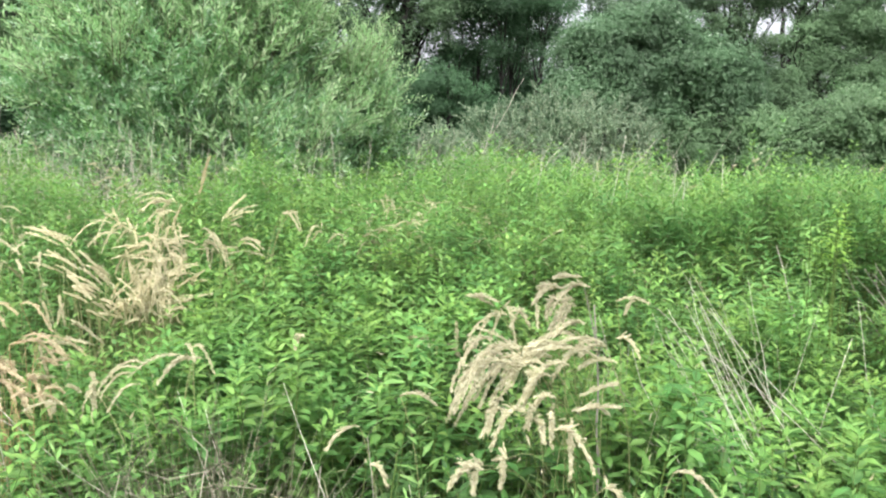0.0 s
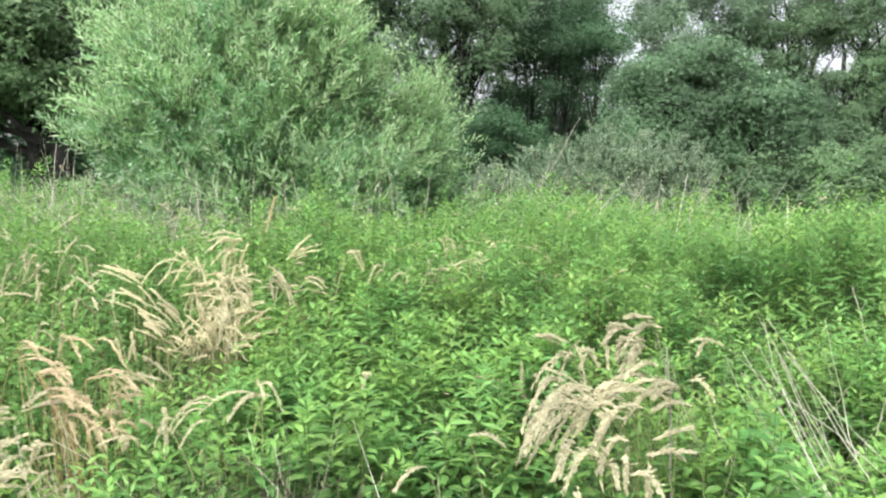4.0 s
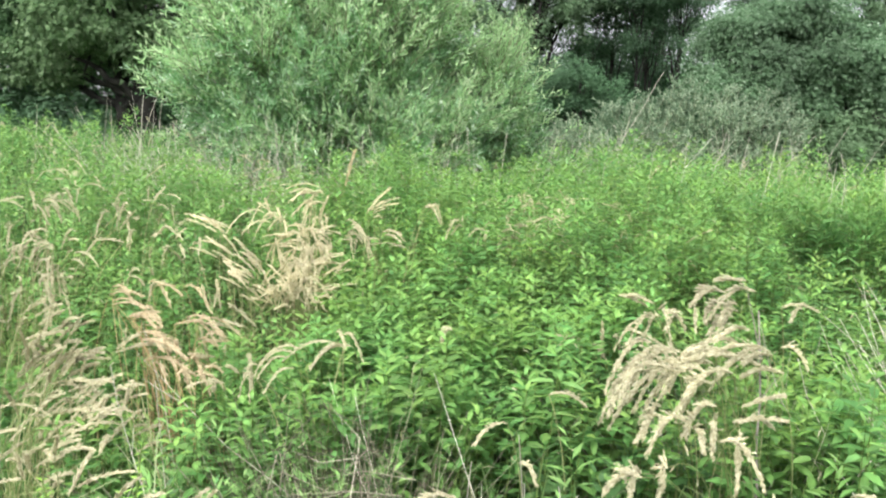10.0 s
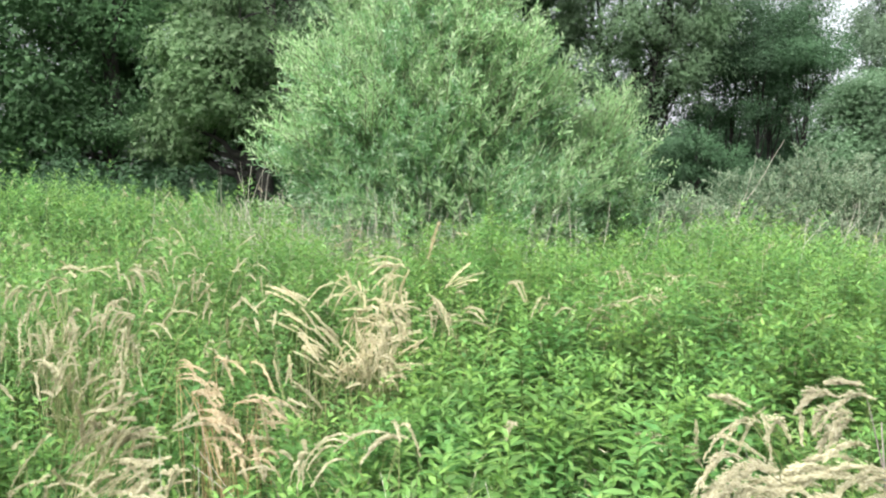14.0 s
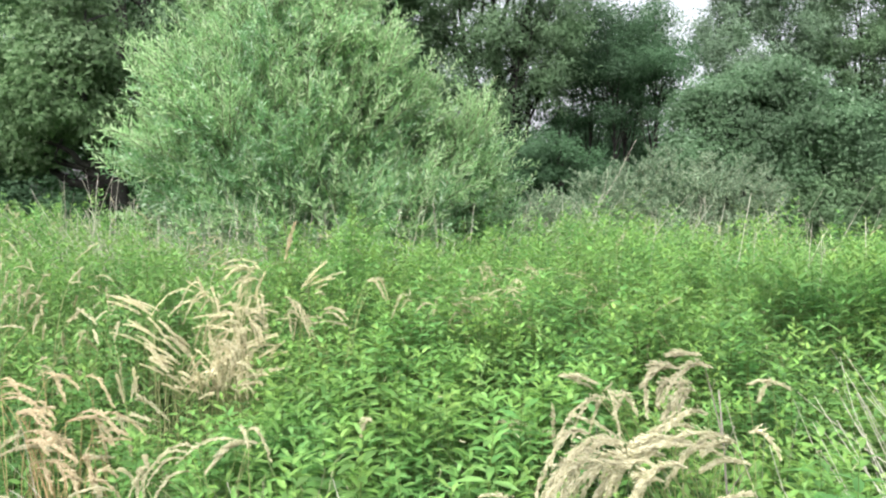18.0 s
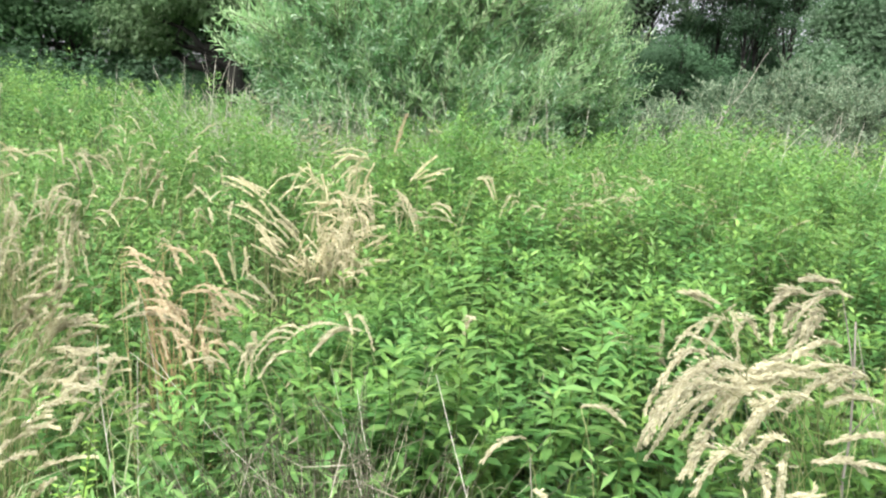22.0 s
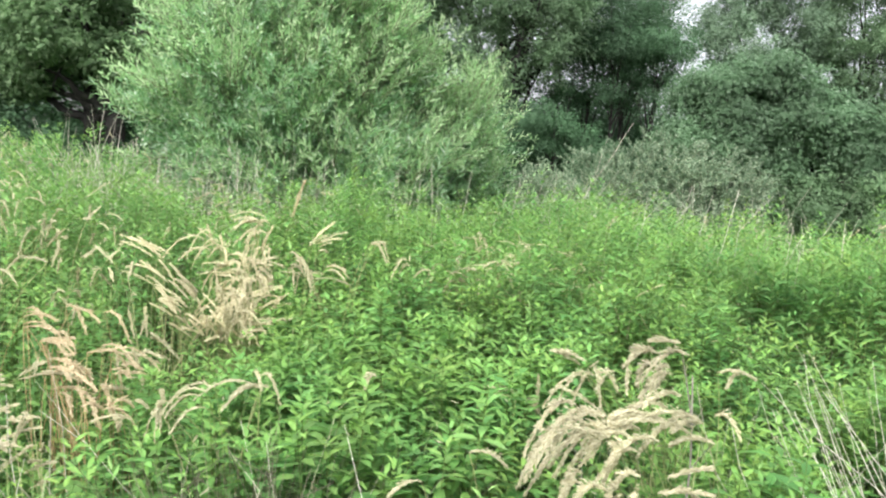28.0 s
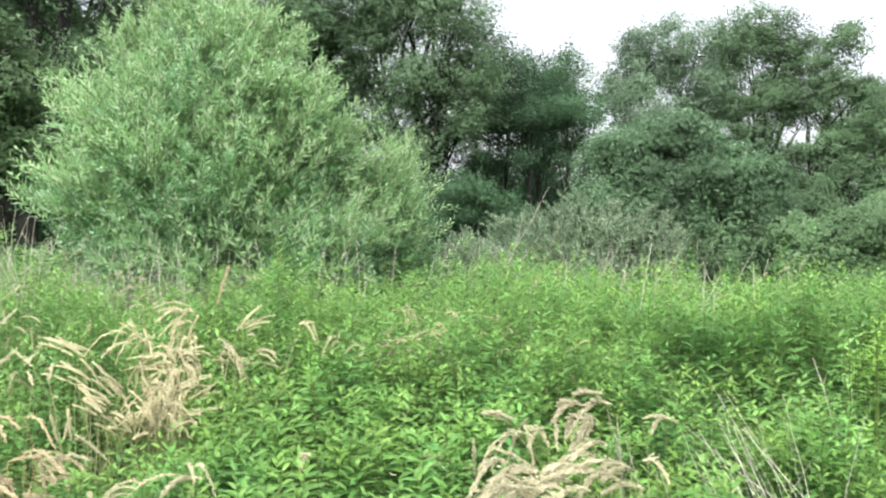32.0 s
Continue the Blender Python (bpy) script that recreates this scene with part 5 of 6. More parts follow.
ears(t, 4, (-1.19, 3.70, 0.94), (0.10, -0.02, 0.05), 0.008, m_gold, m_straw_stalk)
ears(t, 6, (-1.31, 3.95, 1.22), (-0.03, -0.02, -0.15), 0.008, m_gold, m_straw_stalk)
ears(t, 13, (-1.48, 3.80, 0.96), (0.07, -0.02, 0.09), 0.0082, m_gold, m_straw_stalk, 0.045)
ears(t, 13, (-1.33, 3.80, 0.99), (-0.04, -0.02, -0.12), 0.0082, m_gold, m_straw_stalk, 0.045)
ears(t, 16, (-1.36, 3.70, 0.83), (-0.05, -0.02, 0.12), 0.0082, m_gold, m_straw_stalk, 0.045)
ears(t, 13, (-1.47, 3.65, 0.81), (0.07, -0.02, 0.11), 0.0082, m_gold, m_straw_stalk, 0.045)
ears(t, 13, (-1.27, 3.70, 0.92), (-0.04, -0.02, -0.14), 0.0082, m_gold, m_straw_stalk, 0.045)
ears(t, 10, (-1.38, 3.60, 0.79), (0.07, -0.02, 0.11), 0.0082, m_gold, m_straw_stalk, 0.045)
ears(t, 10, (-1.42, 3.90, 1.13), (0.08, -0.02, -0.09), 0.0082, m_gold, m_straw_stalk, 0.045)
for n, at, droop in ((3, (-1.40, 3.90, 1.10), (0.17, -0.02, 0.01)), (3, (-1.28, 3.75, 0.97), (0.15, -0.02, 0.05)), (4, (-1.28, 3.70, 0.93), (0.19, -0.02, 0.05)), (2, (-1.23, 3.60, 0.85), (0.15, -0.02, 0.02)), (3, (-1.26, 3.55, 0.89), (0.09, -0.02, -0.12)), (3, (-1.36, 3.70, 0.99), (0.06, -0.02, -0.13)),
                     (2, (-1.41, 3.70, 1.01), (0.06, -0.02, -0.10)), (4, (-1.24, 3.85, 1.10), (-0.04, -0.02, -0.13)), (2, (-1.31, 3.95, 1.18), (0.05, -0.02, 0.12)), (4, (-1.30, 3.85, 1.08), (0.12, -0.02, -0.05)), (4, (-1.31, 3.75, 1.04), (0.04, -0.02, -0.13)), (2, (-1.59, 3.85, 1.07), (0.13, -0.02, 0.02))):
    ears(t, n, at, droop, 0.0075, m_gold, m_straw_stalk, 0.022)
strap_leaves(t, np.zeros(3), 40, 0.8, 0.35, m_gold)
t = tuft("golden dry grass with ears arching to one side", (-1.5, 3.6))
ears(t, 6, (-1.72, 3.70, 1.01), (-0.13, -0.02, 0.10), 0.009, m_gold, m_straw_stalk)
ears(t, 8, (-1.79, 3.80, 1.12), (-0.19, -0.02, 0.09), 0.009, m_gold, m_straw_stalk)
ears(t, 9, (-1.58, 3.60, 0.90), (-0.13, -0.02, 0.10), 0.009, m_gold, m_straw_stalk)
ears(t, 6, (-1.47, 3.60, 0.80), (-0.08, -0.02, 0.07), 0.009, m_gold, m_straw_stalk)
ears(t, 3, (-1.67, 3.40, 0.80), (-0.02, -0.02, 0.19), 0.009, m_gold, m_straw_stalk)
ears(t, 8, (-1.56, 3.70, 0.94), (-0.09, -0.02, 0.09), 0.009, m_gold, m_straw_stalk)
strap_leaves(t, np.zeros(3), 20, 0.7, 0.3, m_grass)
t = tuft("red-brown tuft of dry grass with fluffy ears", (-1.42, 2.5))
ears(t, 4, (-1.82, 2.80, 1.00), (0.16, -0.02, -0.04), 0.009, m_brown, m_red_stalk)
ears(t, 5, (-1.75, 2.75, 0.94), (0.12, -0.02, -0.03), 0.009, m_brown, m_red_stalk)
ears(t, 5, (-1.70, 2.72, 0.91), (0.12, -0.02, -0.04), 0.0095, m_brown, m_red_stalk)
ears(t, 5, (-1.64, 2.70, 0.86), (0.09, -0.02, -0.06), 0.0095, m_brown, m_red_stalk)
ears(t, 5, (-1.62, 2.65, 0.81), (0.18, -0.02, -0.03), 0.0095, m_brown, m_red_stalk)
ears(t, 4, (-1.42, 2.55, 0.77), (0.06, -0.02, -0.08), 0.009, m_brown, m_red_stalk)
ears(t, 5, (-1.48, 2.75, 0.90), (0.16, -0.02, -0.08), 0.0095, m_brown, m_red_stalk)
ears(t, 3, (-1.65, 2.85, 1.05), (0.12, -0.02, -0.10), 0.009, m_brown, m_red_stalk)
ears(t, 3, (-1.44, 2.75, 0.85), (0.09, -0.02, -0.02), 0.009, m_brown, m_red_stalk)
ears(t, 4, (-1.54, 2.60, 0.76), (0.08, -0.02, -0.09), 0.009, m_brown, m_red_stalk)
ears(t, 3, (-1.40, 2.65, 0.76), (0.06, -0.02, -0.05), 0.009, m_brown, m_red_stalk)
strap_leaves(t, np.zeros(3), 16, 0.6, 0.3, m_red_stalk)
t = tuft("pale tuft of dry grass with many slim ears", (-1.95, 2.3))
ears(t, 4, (-1.94, 2.40, 0.93), (0.13, -0.02, 0.09), 0.0095, m_straw, m_straw_stalk)
ears(t, 5, (-1.85, 2.40, 0.92), (0.12, -0.02, 0.08), 0.0095, m_straw, m_straw_stalk)
ears(t, 3, (-1.83, 2.40, 0.89), (0.04, -0.02, 0.07), 0.009, m_straw, m_straw_stalk)
ears(t, 5, (-1.78, 2.35, 0.82), (0.10, -0.02, 0.15), 0.0095, m_straw, m_straw_stalk)
ears(t, 4, (-1.78, 2.40, 0.92), (0.12, -0.02, 0.03), 0.0095, m_straw, m_straw_stalk)
ears(t, 6, (-1.91, 2.35, 0.81), (0.13, -0.02, 0.10), 0.01, m_straw, m_straw_stalk)
ears(t, 5, (-1.77, 2.35, 0.81), (0.19, -0.02, 0.08), 0.01, m_straw, m_straw_stalk)
ears(t, 4, (-1.70, 2.30, 0.78), (0.10, -0.02, 0.03), 0.0095, m_straw, m_straw_stalk)
ears(t, 3, (-1.91, 2.35, 0.83), (0.02, -0.02, 0.08), 0.009, m_straw, m_straw_stalk)
ears(t, 3, (-2.08, 2.30, 0.69), (0.14, -0.02, 0.09), 0.0095, m_straw, m_straw_stalk, 0.045)
ears(t, 6, (-1.88, 2.25, 0.64), (0.13, -0.02, 0.10), 0.0095, m_straw, m_straw_stalk, 0.045)
ears(t, 2, (-2.19, 2.20, 0.56), (0.14, -0.02, 0.09), 0.0095, m_straw, m_straw_stalk, 0.045)
ears(t, 6, (-1.81, 2.30, 0.72), (0.18, -0.02, 0.09), 0.0095, m_straw, m_straw_stalk, 0.045)
ears(t, 3, (-1.89, 2.10, 0.57), (0.13, -0.02, 0.07), 0.0095, m_straw, m_straw_stalk, 0.045)
ears(t, 1, (-2.27, 2.25, 0.64), (0.14, -0.02, 0.01), 0.009, m_straw, m_straw_stalk, 0.045)
ears(t, 1, (-2.25, 2.35, 0.72), (0.15, -0.02, -0.00), 0.009, m_straw, m_straw_stalk, 0.045)
ears(t, 5, (-1.82, 2.25, 0.72), (0.10, -0.02, 0.09), 0.0095, m_straw, m_straw_stalk, 0.035)
ears(t, 5, (-1.72, 2.25, 0.76), (0.11, -0.02, 0.08), 0.0095, m_straw, m_straw_stalk, 0.035)
ears(t, 4, (-1.60, 2.20, 0.72), (0.09, -0.02, 0.08), 0.0095, m_straw, m_straw_stalk, 0.035)
ears(t, 3, (-1.72, 2.15, 0.66), (0.10, -0.02, 0.09), 0.0095, m_straw, m_straw_stalk, 0.035)
ears(t, 3, (-1.58, 2.10, 0.67), (0.11, -0.02, 0.07), 0.0095, m_straw, m_straw_stalk, 0.035)
ears(t, 2, (-1.69, 2.05, 0.62), (0.09, -0.02, 0.07), 0.0095, m_straw, m_straw_stalk, 0.035)
ears(t, 2, (-1.51, 2.10, 0.65), (0.08, -0.02, 0.07), 0.0095, m_straw, m_straw_stalk, 0.035)
ears(t, 3, (-1.61, 2.00, 0.61), (0.10, -0.02, 0.06), 0.0095, m_straw, m_straw_stalk, 0.04)
ears(t, 2, (-1.49, 2.00, 0.60), (0.09, -0.02, 0.05), 0.009, m_straw, m_straw_stalk, 0.04)
ears(t, 6, (-1.76, 2.30, 0.61), (0.11, -0.02, 0.10), 0.0095, m_straw, m_straw_stalk, 0.04)
ears(t, 3, (-1.56, 2.25, 0.61), (0.10, -0.02, 0.08), 0.0095, m_straw, m_straw_stalk, 0.04)
ears(t, 5, (-1.84, 2.45, 0.72), (0.13, -0.02, 0.08), 0.0095, m_straw, m_straw_stalk, 0.04)
ears(t, 5, (-1.69, 2.50, 0.81), (0.10, -0.02, 0.05), 0.009, m_straw, m_straw_stalk, 0.04)
strap_leaves(t, np.zeros(3), 90, 0.7, 0.4, m_grass)
t = tuft("pale dry grass tuft at the edge of the herbs", (-2.3, 1.8))
for n, at, droop in ((2, (-2.36, 1.85, 0.86), (0.14, -0.02, 0.11)), (3, (-2.42, 1.85, 0.85), (0.08, -0.02, 0.11)), (3, (-2.41, 1.85, 0.85), (0.20, -0.02, 0.03)),
                     (3, (-2.33, 1.82, 0.83), (0.18, -0.02, 0.04)), (2, (-2.17, 1.80, 0.85), (0.15, -0.02, -0.03)), (2, (-2.23, 1.80, 0.81), (0.10, -0.02, 0.0)), (1, (-2.42, 1.85, 0.93), (0.04, -0.02, 0.14))):
    ears(t, n, at, droop, 0.0072, m_straw, m_straw_stalk, 0.018)
strap_leaves(t, np.zeros(3), 90, 0.8, 0.42, m_grass)
t = tuft("sparse dry grass with single slim ears", (-2.25, 2.15))
for at, droop in (((-2.17, 2.30, 0.94), (-0.05, -0.02, 0.07)), ((-2.07, 2.0, 0.69), (-0.09, -0.02, -0.02)), ((-2.37, 2.10, 0.88), (-0.08, -0.02, 0.06)), ((-2.22, 2.0, 0.81), (-0.03, -0.02, 0.07)), ((-2.45, 2.30, 0.90), (-0.01, -0.02, 0.08)),
                  ((-2.39, 2.40, 0.97), (-0.02, -0.02, 0.10)), ((-2.03, 2.0, 0.67), (0.12, -0.02, 0.06)), ((-2.05, 2.0, 0.65), (0.10, -0.02, 0.07)), ((-2.08, 2.0, 0.73), (0.13, -0.02, 0.02)), ((-1.78, 1.90, 0.61), (0.11, -0.02, 0.09)),
                  ((-1.74, 1.90, 0.62), (0.10, -0.02, 0.09)), ((-1.70, 1.85, 0.62), (0.15, -0.02, 0.03)), ((-1.81, 1.85, 0.60), (0.11, -0.02, 0.03)), ((-1.44, 1.75, 0.68), (0.04, -0.02, 0.08))):
    ears(t, 1, at, droop, 0.0072, m_straw, m_straw_stalk, 0.008)
strap_leaves(t, np.zeros(3), 40, 0.6, 0.35, m_grass)
t = tuft("whitish dry grass with small bent ears on the bank", (-2.65, 3.25))
ears(t, 8, (-3.02, 3.30, 1.20), (-0.06, -0.02, -0.12), 0.008, m_straw, m_straw_stalk, 0.045)
ears(t, 9, (-2.86, 3.40, 1.29), (0.15, -0.02, 0.02), 0.009, m_straw, m_straw_stalk, 0.045)
ears(t, 9, (-2.62, 3.20, 1.11), (-0.02, -0.02, -0.11), 0.009, m_straw, m_straw_stalk, 0.045)
ears(t, 9, (-2.39, 3.20, 1.18), (-0.09, -0.02, -0.14), 0.009, m_straw, m_straw_stalk, 0.045)
ears(t, 8, (-2.55, 3.40, 1.27), (0.10, -0.02, -0.08), 0.009, m_straw, m_straw_stalk, 0.045)
ears(t, 9, (-2.72, 3.10, 1.06), (0.08, -0.02, -0.13), 0.009, m_straw, m_straw_stalk, 0.045)
ears(t, 6, (-2.94, 3.30, 1.12), (-0.01, -0.02, 0.15), 0.008, m_straw, m_straw_stalk, 0.045)
ears(t, 8, (-2.27, 3.10, 1.06), (-0.02, -0.02, -0.11), 0.009, m_straw, m_straw_stalk, 0.045)
ears(t, 9, (-2.68, 3.00, 0.90), (0.06, -0.02, -0.10), 0.009, m_straw, m_straw_stalk, 0.045)
ears(t, 9, (-2.43, 3.00, 0.96), (-0.05, -0.02, -0.12), 0.009, m_straw, m_straw_stalk, 0.045)
ears(t, 9, (-2.21, 2.95, 0.95), (0.05, -0.02, -0.10), 0.009, m_straw, m_straw_stalk, 0.045)
ears(t, 8, (-2.45, 2.90, 0.84), (0.09, -0.02, 0.09), 0.009, m_straw, m_straw_stalk, 0.045)
ears(t, 8, (-2.89, 3.10, 1.00), (-0.06, -0.02, -0.11), 0.009, m_straw, m_straw_stalk, 0.045)
ears(t, 7, (-2.18, 3.10, 1.09), (0.13, -0.02, 0.04), 0.008, m_straw, m_straw_stalk, 0.045)
ears(t, 7, (-2.04, 3.30, 1.27), (-0.05, -0.02, -0.08), 0.008, m_straw, m_straw_stalk, 0.045)
strap_leaves(t, np.zeros(3), 70, 0.75, 0.42, m_grass)
t = tuft("loose dry grass between the golden and the brown tufts", (-1.45, 2.95))
ears(t, 6, (-1.39, 3.00, 0.80), (-0.10, -0.02, 0.07), 0.009, m_straw, m_straw_stalk, 0.04)
ears(t, 5, (-1.46, 2.80, 0.73), (-0.06, -0.02, 0.07), 0.009, m_straw, m_straw_stalk, 0.04)
ears(t, 5, (-1.26, 2.60, 0.76), (-0.07, -0.02, 0.02), 0.009, m_straw, m_straw_stalk, 0.04)
ears(t, 4, (-1.81, 3.40, 1.07), (-0.06, -0.02, 0.07), 0.008, m_straw, m_straw_stalk, 0.04)
t = tuft("dry grass with curled ears over the nettles", (-0.85, 2.55))
ears(t, 4, (-0.99, 2.46, 0.88), (-0.15, -0.02, -0.09), 0.0062, m_straw, m_straw_stalk, 0.02)
ears(t, 3, (-1.11, 2.44, 0.83), (-0.03, -0.02, -0.13), 0.006, m_straw, m_straw_stalk, 0.02)
ears(t, 4, (-0.79, 2.46, 0.93), (-0.15, -0.02, -0.07), 0.0062, m_straw, m_straw_stalk, 0.02)
ears(t, 2, (-0.83, 2.46, 0.93), (0.08, -0.02, -0.02), 0.006, m_straw, m_straw_stalk, 0.02)
strap_leaves(t, np.zeros(3), 10, 0.6, 0.3, m_straw_stalk)
t = tuft("dry grass with two low arching ears", (-1.2, 2.1))
ears(t, 4, (-1.42, 2.20, 0.82), (-0.09, -0.02, -0.05), 0.0075, m_straw, m_straw_stalk, 0.02)
ears(t, 4, (-1.39, 2.10, 0.77), (-0.11, -0.02, -0.03), 0.0075, m_straw, m_straw_stalk, 0.02)
strap_leaves(t, np.zeros(3), 12, 0.5, 0.3, m_straw_stalk)
t = tuft("greyish dry grass with thin ears", (-2.1, 3.5))
ears(t, 9, (-2.05, 3.5, 1.15), (0.05, 0, 0.05), 0.007, m_straw, m_straw_stalk, 0.09)
ears(t, 8, (-2.0, 3.4, 0.98), (-0.03, 0, -0.08), 0.007, m_straw, m_straw_stalk, 0.09)
strap_leaves(t, np.zeros(3), 50, 0.9, 0.42, m_grass)
t = tuft("dry grass with slim ears at the meadow's near edge", (-1.0, 1.45))
for n, at, droop in ((1, (-1.16, 1.50, 0.82), (0.06, -0.02, 0.12)), (2, (-1.09, 1.50, 0.76), (0.11, -0.02, 0.10)), (3, (-1.10, 1.45, 0.73), (0.15, -0.02, 0.10)), (2, (-0.99, 1.45, 0.75), (0.13, -0.02, 0.11)),
                     (2, (-0.93, 1.42, 0.81), (0.08, -0.02, 0.0)), (4, (-0.84, 1.42, 0.81), (0.14, -0.02, 0.04)), (2, (-0.88, 1.40, 0.76), (0.10, -0.02, 0.12)), (3, (-0.85, 1.35, 0.79), (0.12, -0.02, 0.03)),
                     (1, (-0.69, 1.45, 0.78), (0.07, -0.02, 0.06)), (2, (-0.66, 1.45, 0.82), (0.08, -0.02, -0.02)), (2, (-1.13, 1.45, 0.72), (0.05, -0.02, 0.08)), (2, (-1.43, 1.70, 0.77), (0.02, -0.02, 0.06)), (2, (-1.40, 1.70, 0.79), (0.08, -0.02, 0.06)), (2, (-1.18, 1.40, 0.74), (0.05, -0.02, 0.07))):
    ears(t, n, at, droop, 0.0068, m_straw, m_straw_stalk, 0.014)
strap_leaves(t, np.zeros(3), 36, 0.5, 0.3, m_straw_stalk)
t = tuft("fallen grass stalk with one dense ear", (0.0, 1.5), "dry_grass", "single grass stalks")
ears(t, 1, (-0.31, 1.50, 0.86), (-0.15, -0.02, 0.02), 0.0085, m_straw, m_straw_stalk, 0.004)
t = tuft("tall reddish grass with one upright feathery ear", (-1.2, 4.12))
ears(t, 1, (-1.2, 4.1, 1.36), (0, 0, 0.17), 0.012, m_brown, m_straw_stalk, 0)
strap_leaves(t, np.zeros(3), 14, 0.9, 0.42, m_grass)
t = tuft("dry grass with a hooked golden ear", (-0.98, 3.65))
ears(t, 3, (-0.95, 3.6, 1.26), (0.15, 0, 0.08), 0.008, m_gold, m_straw_stalk, 0.015)
ears(t, 3, (-0.72, 3.9, 1.28), (0.07, 0, -0.11), 0.008, m_gold, m_straw_stalk, 0.025)
strap_leaves(t, np.zeros(3), 10, 0.8, 0.3, m_grass)
t = tuft("small pale dry grass tuft with ears bent to all sides", (-0.8, 4.02))
for at, droop, n in (((-1.14, 4.00, 1.10), (0.08, -0.02, -0.12), 2), ((-1.10, 4.00, 1.07), (-0.09, -0.02, -0.03), 2), ((-1.09, 4.00, 1.05), (0.16, -0.02, -0.00), 2), ((-1.08, 4.00, 1.10), (-0.09, -0.02, 0.04), 2), ((-1.06, 4.00, 1.09), (0.07, -0.02, -0.11), 2), ((-0.93, 4.00, 1.03), (0.10, -0.02, 0.02), 1), ((-1.04, 4.10, 1.23), (0.15, -0.02, 0.08), 2), ((-1.01, 4.00, 1.20), (-0.01, -0.02, -0.07), 1)):
    ears(t, n, at, droop, 0.0072, m_straw, m_straw_stalk, 0.014)
for x, y, z in ((-0.43, 2.45, 0.98), (-0.1, 4.3, 1.18), (-0.05, 4.5, 1.2), (-0.4, 3.9, 1.15), (-0.55, 4.1, 1.15), (0.66, 2.5, 1.1), (0.72, 2.5, 1.09), (-2.4, 5.6, 1.45), (-2.2, 5.7, 1.42), (0.62, 2.35, 1.0), (-0.1, 2.2, 0.85), (-0.25, 2.1, 0.8), (-0.17, 1.9, 0.75), (0.45, 1.75, 0.78), (0.62, 1.8, 0.8)):
    t = tuft("single dry grass stalk with a bent ear", (x + 0.04, y + 0.05), "dry_grass", "single grass stalks")
    ears(t, 2 if y > 3 else 1, (x, y, z), (rng.choice([-1, 1]) * 0.1, -0.02, -0.05), 0.008, m_straw, m_straw_stalk, 0.015)


def dry_scatter():
    """Small far ears and stalks that thin out over the meadow."""
    x, y = spots(1000, 3.2, 11, -54, 32)
    keep = rng.uniform(0, 1, len(x)) < np.clip(0.9 - 0.8 * nettle_share(x, y), 0.1 + 0.3 * np.exp(-((x - 0.1) / 0.8) ** 2 - ((y - 5) / 1.2) ** 2), 1) * np.where((y > 7) & (x > -5), 1, 0.7)
    x, y = x[keep], y[keep]
    g = []
    for a, b in zip(x, y):
        h = float(canopy(np.float64(a), np.float64(b))) * rng.uniform(0.8, 1.02)
        f = np.array([a, b, float(ground_z(a, b))])
        t = f + [rng.normal(0, 0.08), rng.normal(0, 0.08), h]
        g.append(tube(bezier(f, [f[0], f[1], f[2] + h * 0.6], t, 5), np.linspace(0.0022, 0.0012, 5), 3))
        n = 26
        s = rng.uniform(0, 1, (n, 1))
        d = np.array([rng.normal(0, 0.06), rng.normal(0, 0.06), rng.uniform(-0.06, 0.12)])
        g.append(diamonds(t + d * s + rng.normal(0, 0.006, (n, 3)), d + rng.normal(0, 0.03, (n, 3)), wild(n), 0.026, 0.009))
    tagged(new("dry_ears", solid("dry_ears", g, m_straw)), "scattered pale dry grass ears over the meadow", "dry grass", kind="stuff")


def straw_litter():
    """Small dry scraps and old seed strings caught in the herbs."""
    x, y = spots(1700, 1.7, 7.0)
    n = len(x)
    h = canopy(x, y) * rng.uniform(0.72, 1.0, n)
    pos = np.stack([x, y, ground_z(x, y) + h], 1)
    way = wild(n) + np.array([0, 0, -0.2])
    L = rng.uniform(0.015, 0.05, n)
    tagged(new("dry_scraps", solid("dry_scraps", [blades(pos, way, wild(n), L, L * rng.uniform(0.1, 0.22, n), 0.3, 0.3)], m_straw)), "small dry straw scraps caught among the nettles", "dry grass", kind="stuff")


dry_scatter()
straw_litter()
for x, y, z, dx in ((-0.12, 4.35, 1.14, 0.1), (-0.02, 4.45, 1.13, -0.1), (-0.3, 4.0, 1.1, 0.08), (0.3, 4.75, 1.1, -0.12), (0.38, 4.7, 1.1, 0.1), (-0.32, 4.3, 1.1, -0.1), (0.62, 4.3, 1.02, 0.1), (-0.25, 5.2, 1.25, 0.08), (-0.2, 5.25, 1.2, -0.06), (0.1, 5.6, 1.2, 0.1), (-1.6, 5.4, 1.3, 0.1), (-1.9, 5.0, 1.3, -0.1), (-3.1, 4.6, 1.3, 0.1), (-3.4, 4.9, 1.35, 0.1), (-2.5, 4.4, 1.25, 0.12)):
    t = tuft("small tuft of pale dry grass among the herbs", (x + 0.06, y + 0.08))
    ears(t, 4, (x, y, z), (dx, -0.02, -0.04), 0.007, m_straw, m_straw_stalk, 0.05)
    ears(t, 3, (x, y, z - 0.06), (-dx * 0.6, -0.02, -0.06), 0.007, m_straw, m_straw_stalk, 0.06)
    strap_leaves(t, np.zeros(3), 8, 0.8, 0.3, m_straw_stalk)


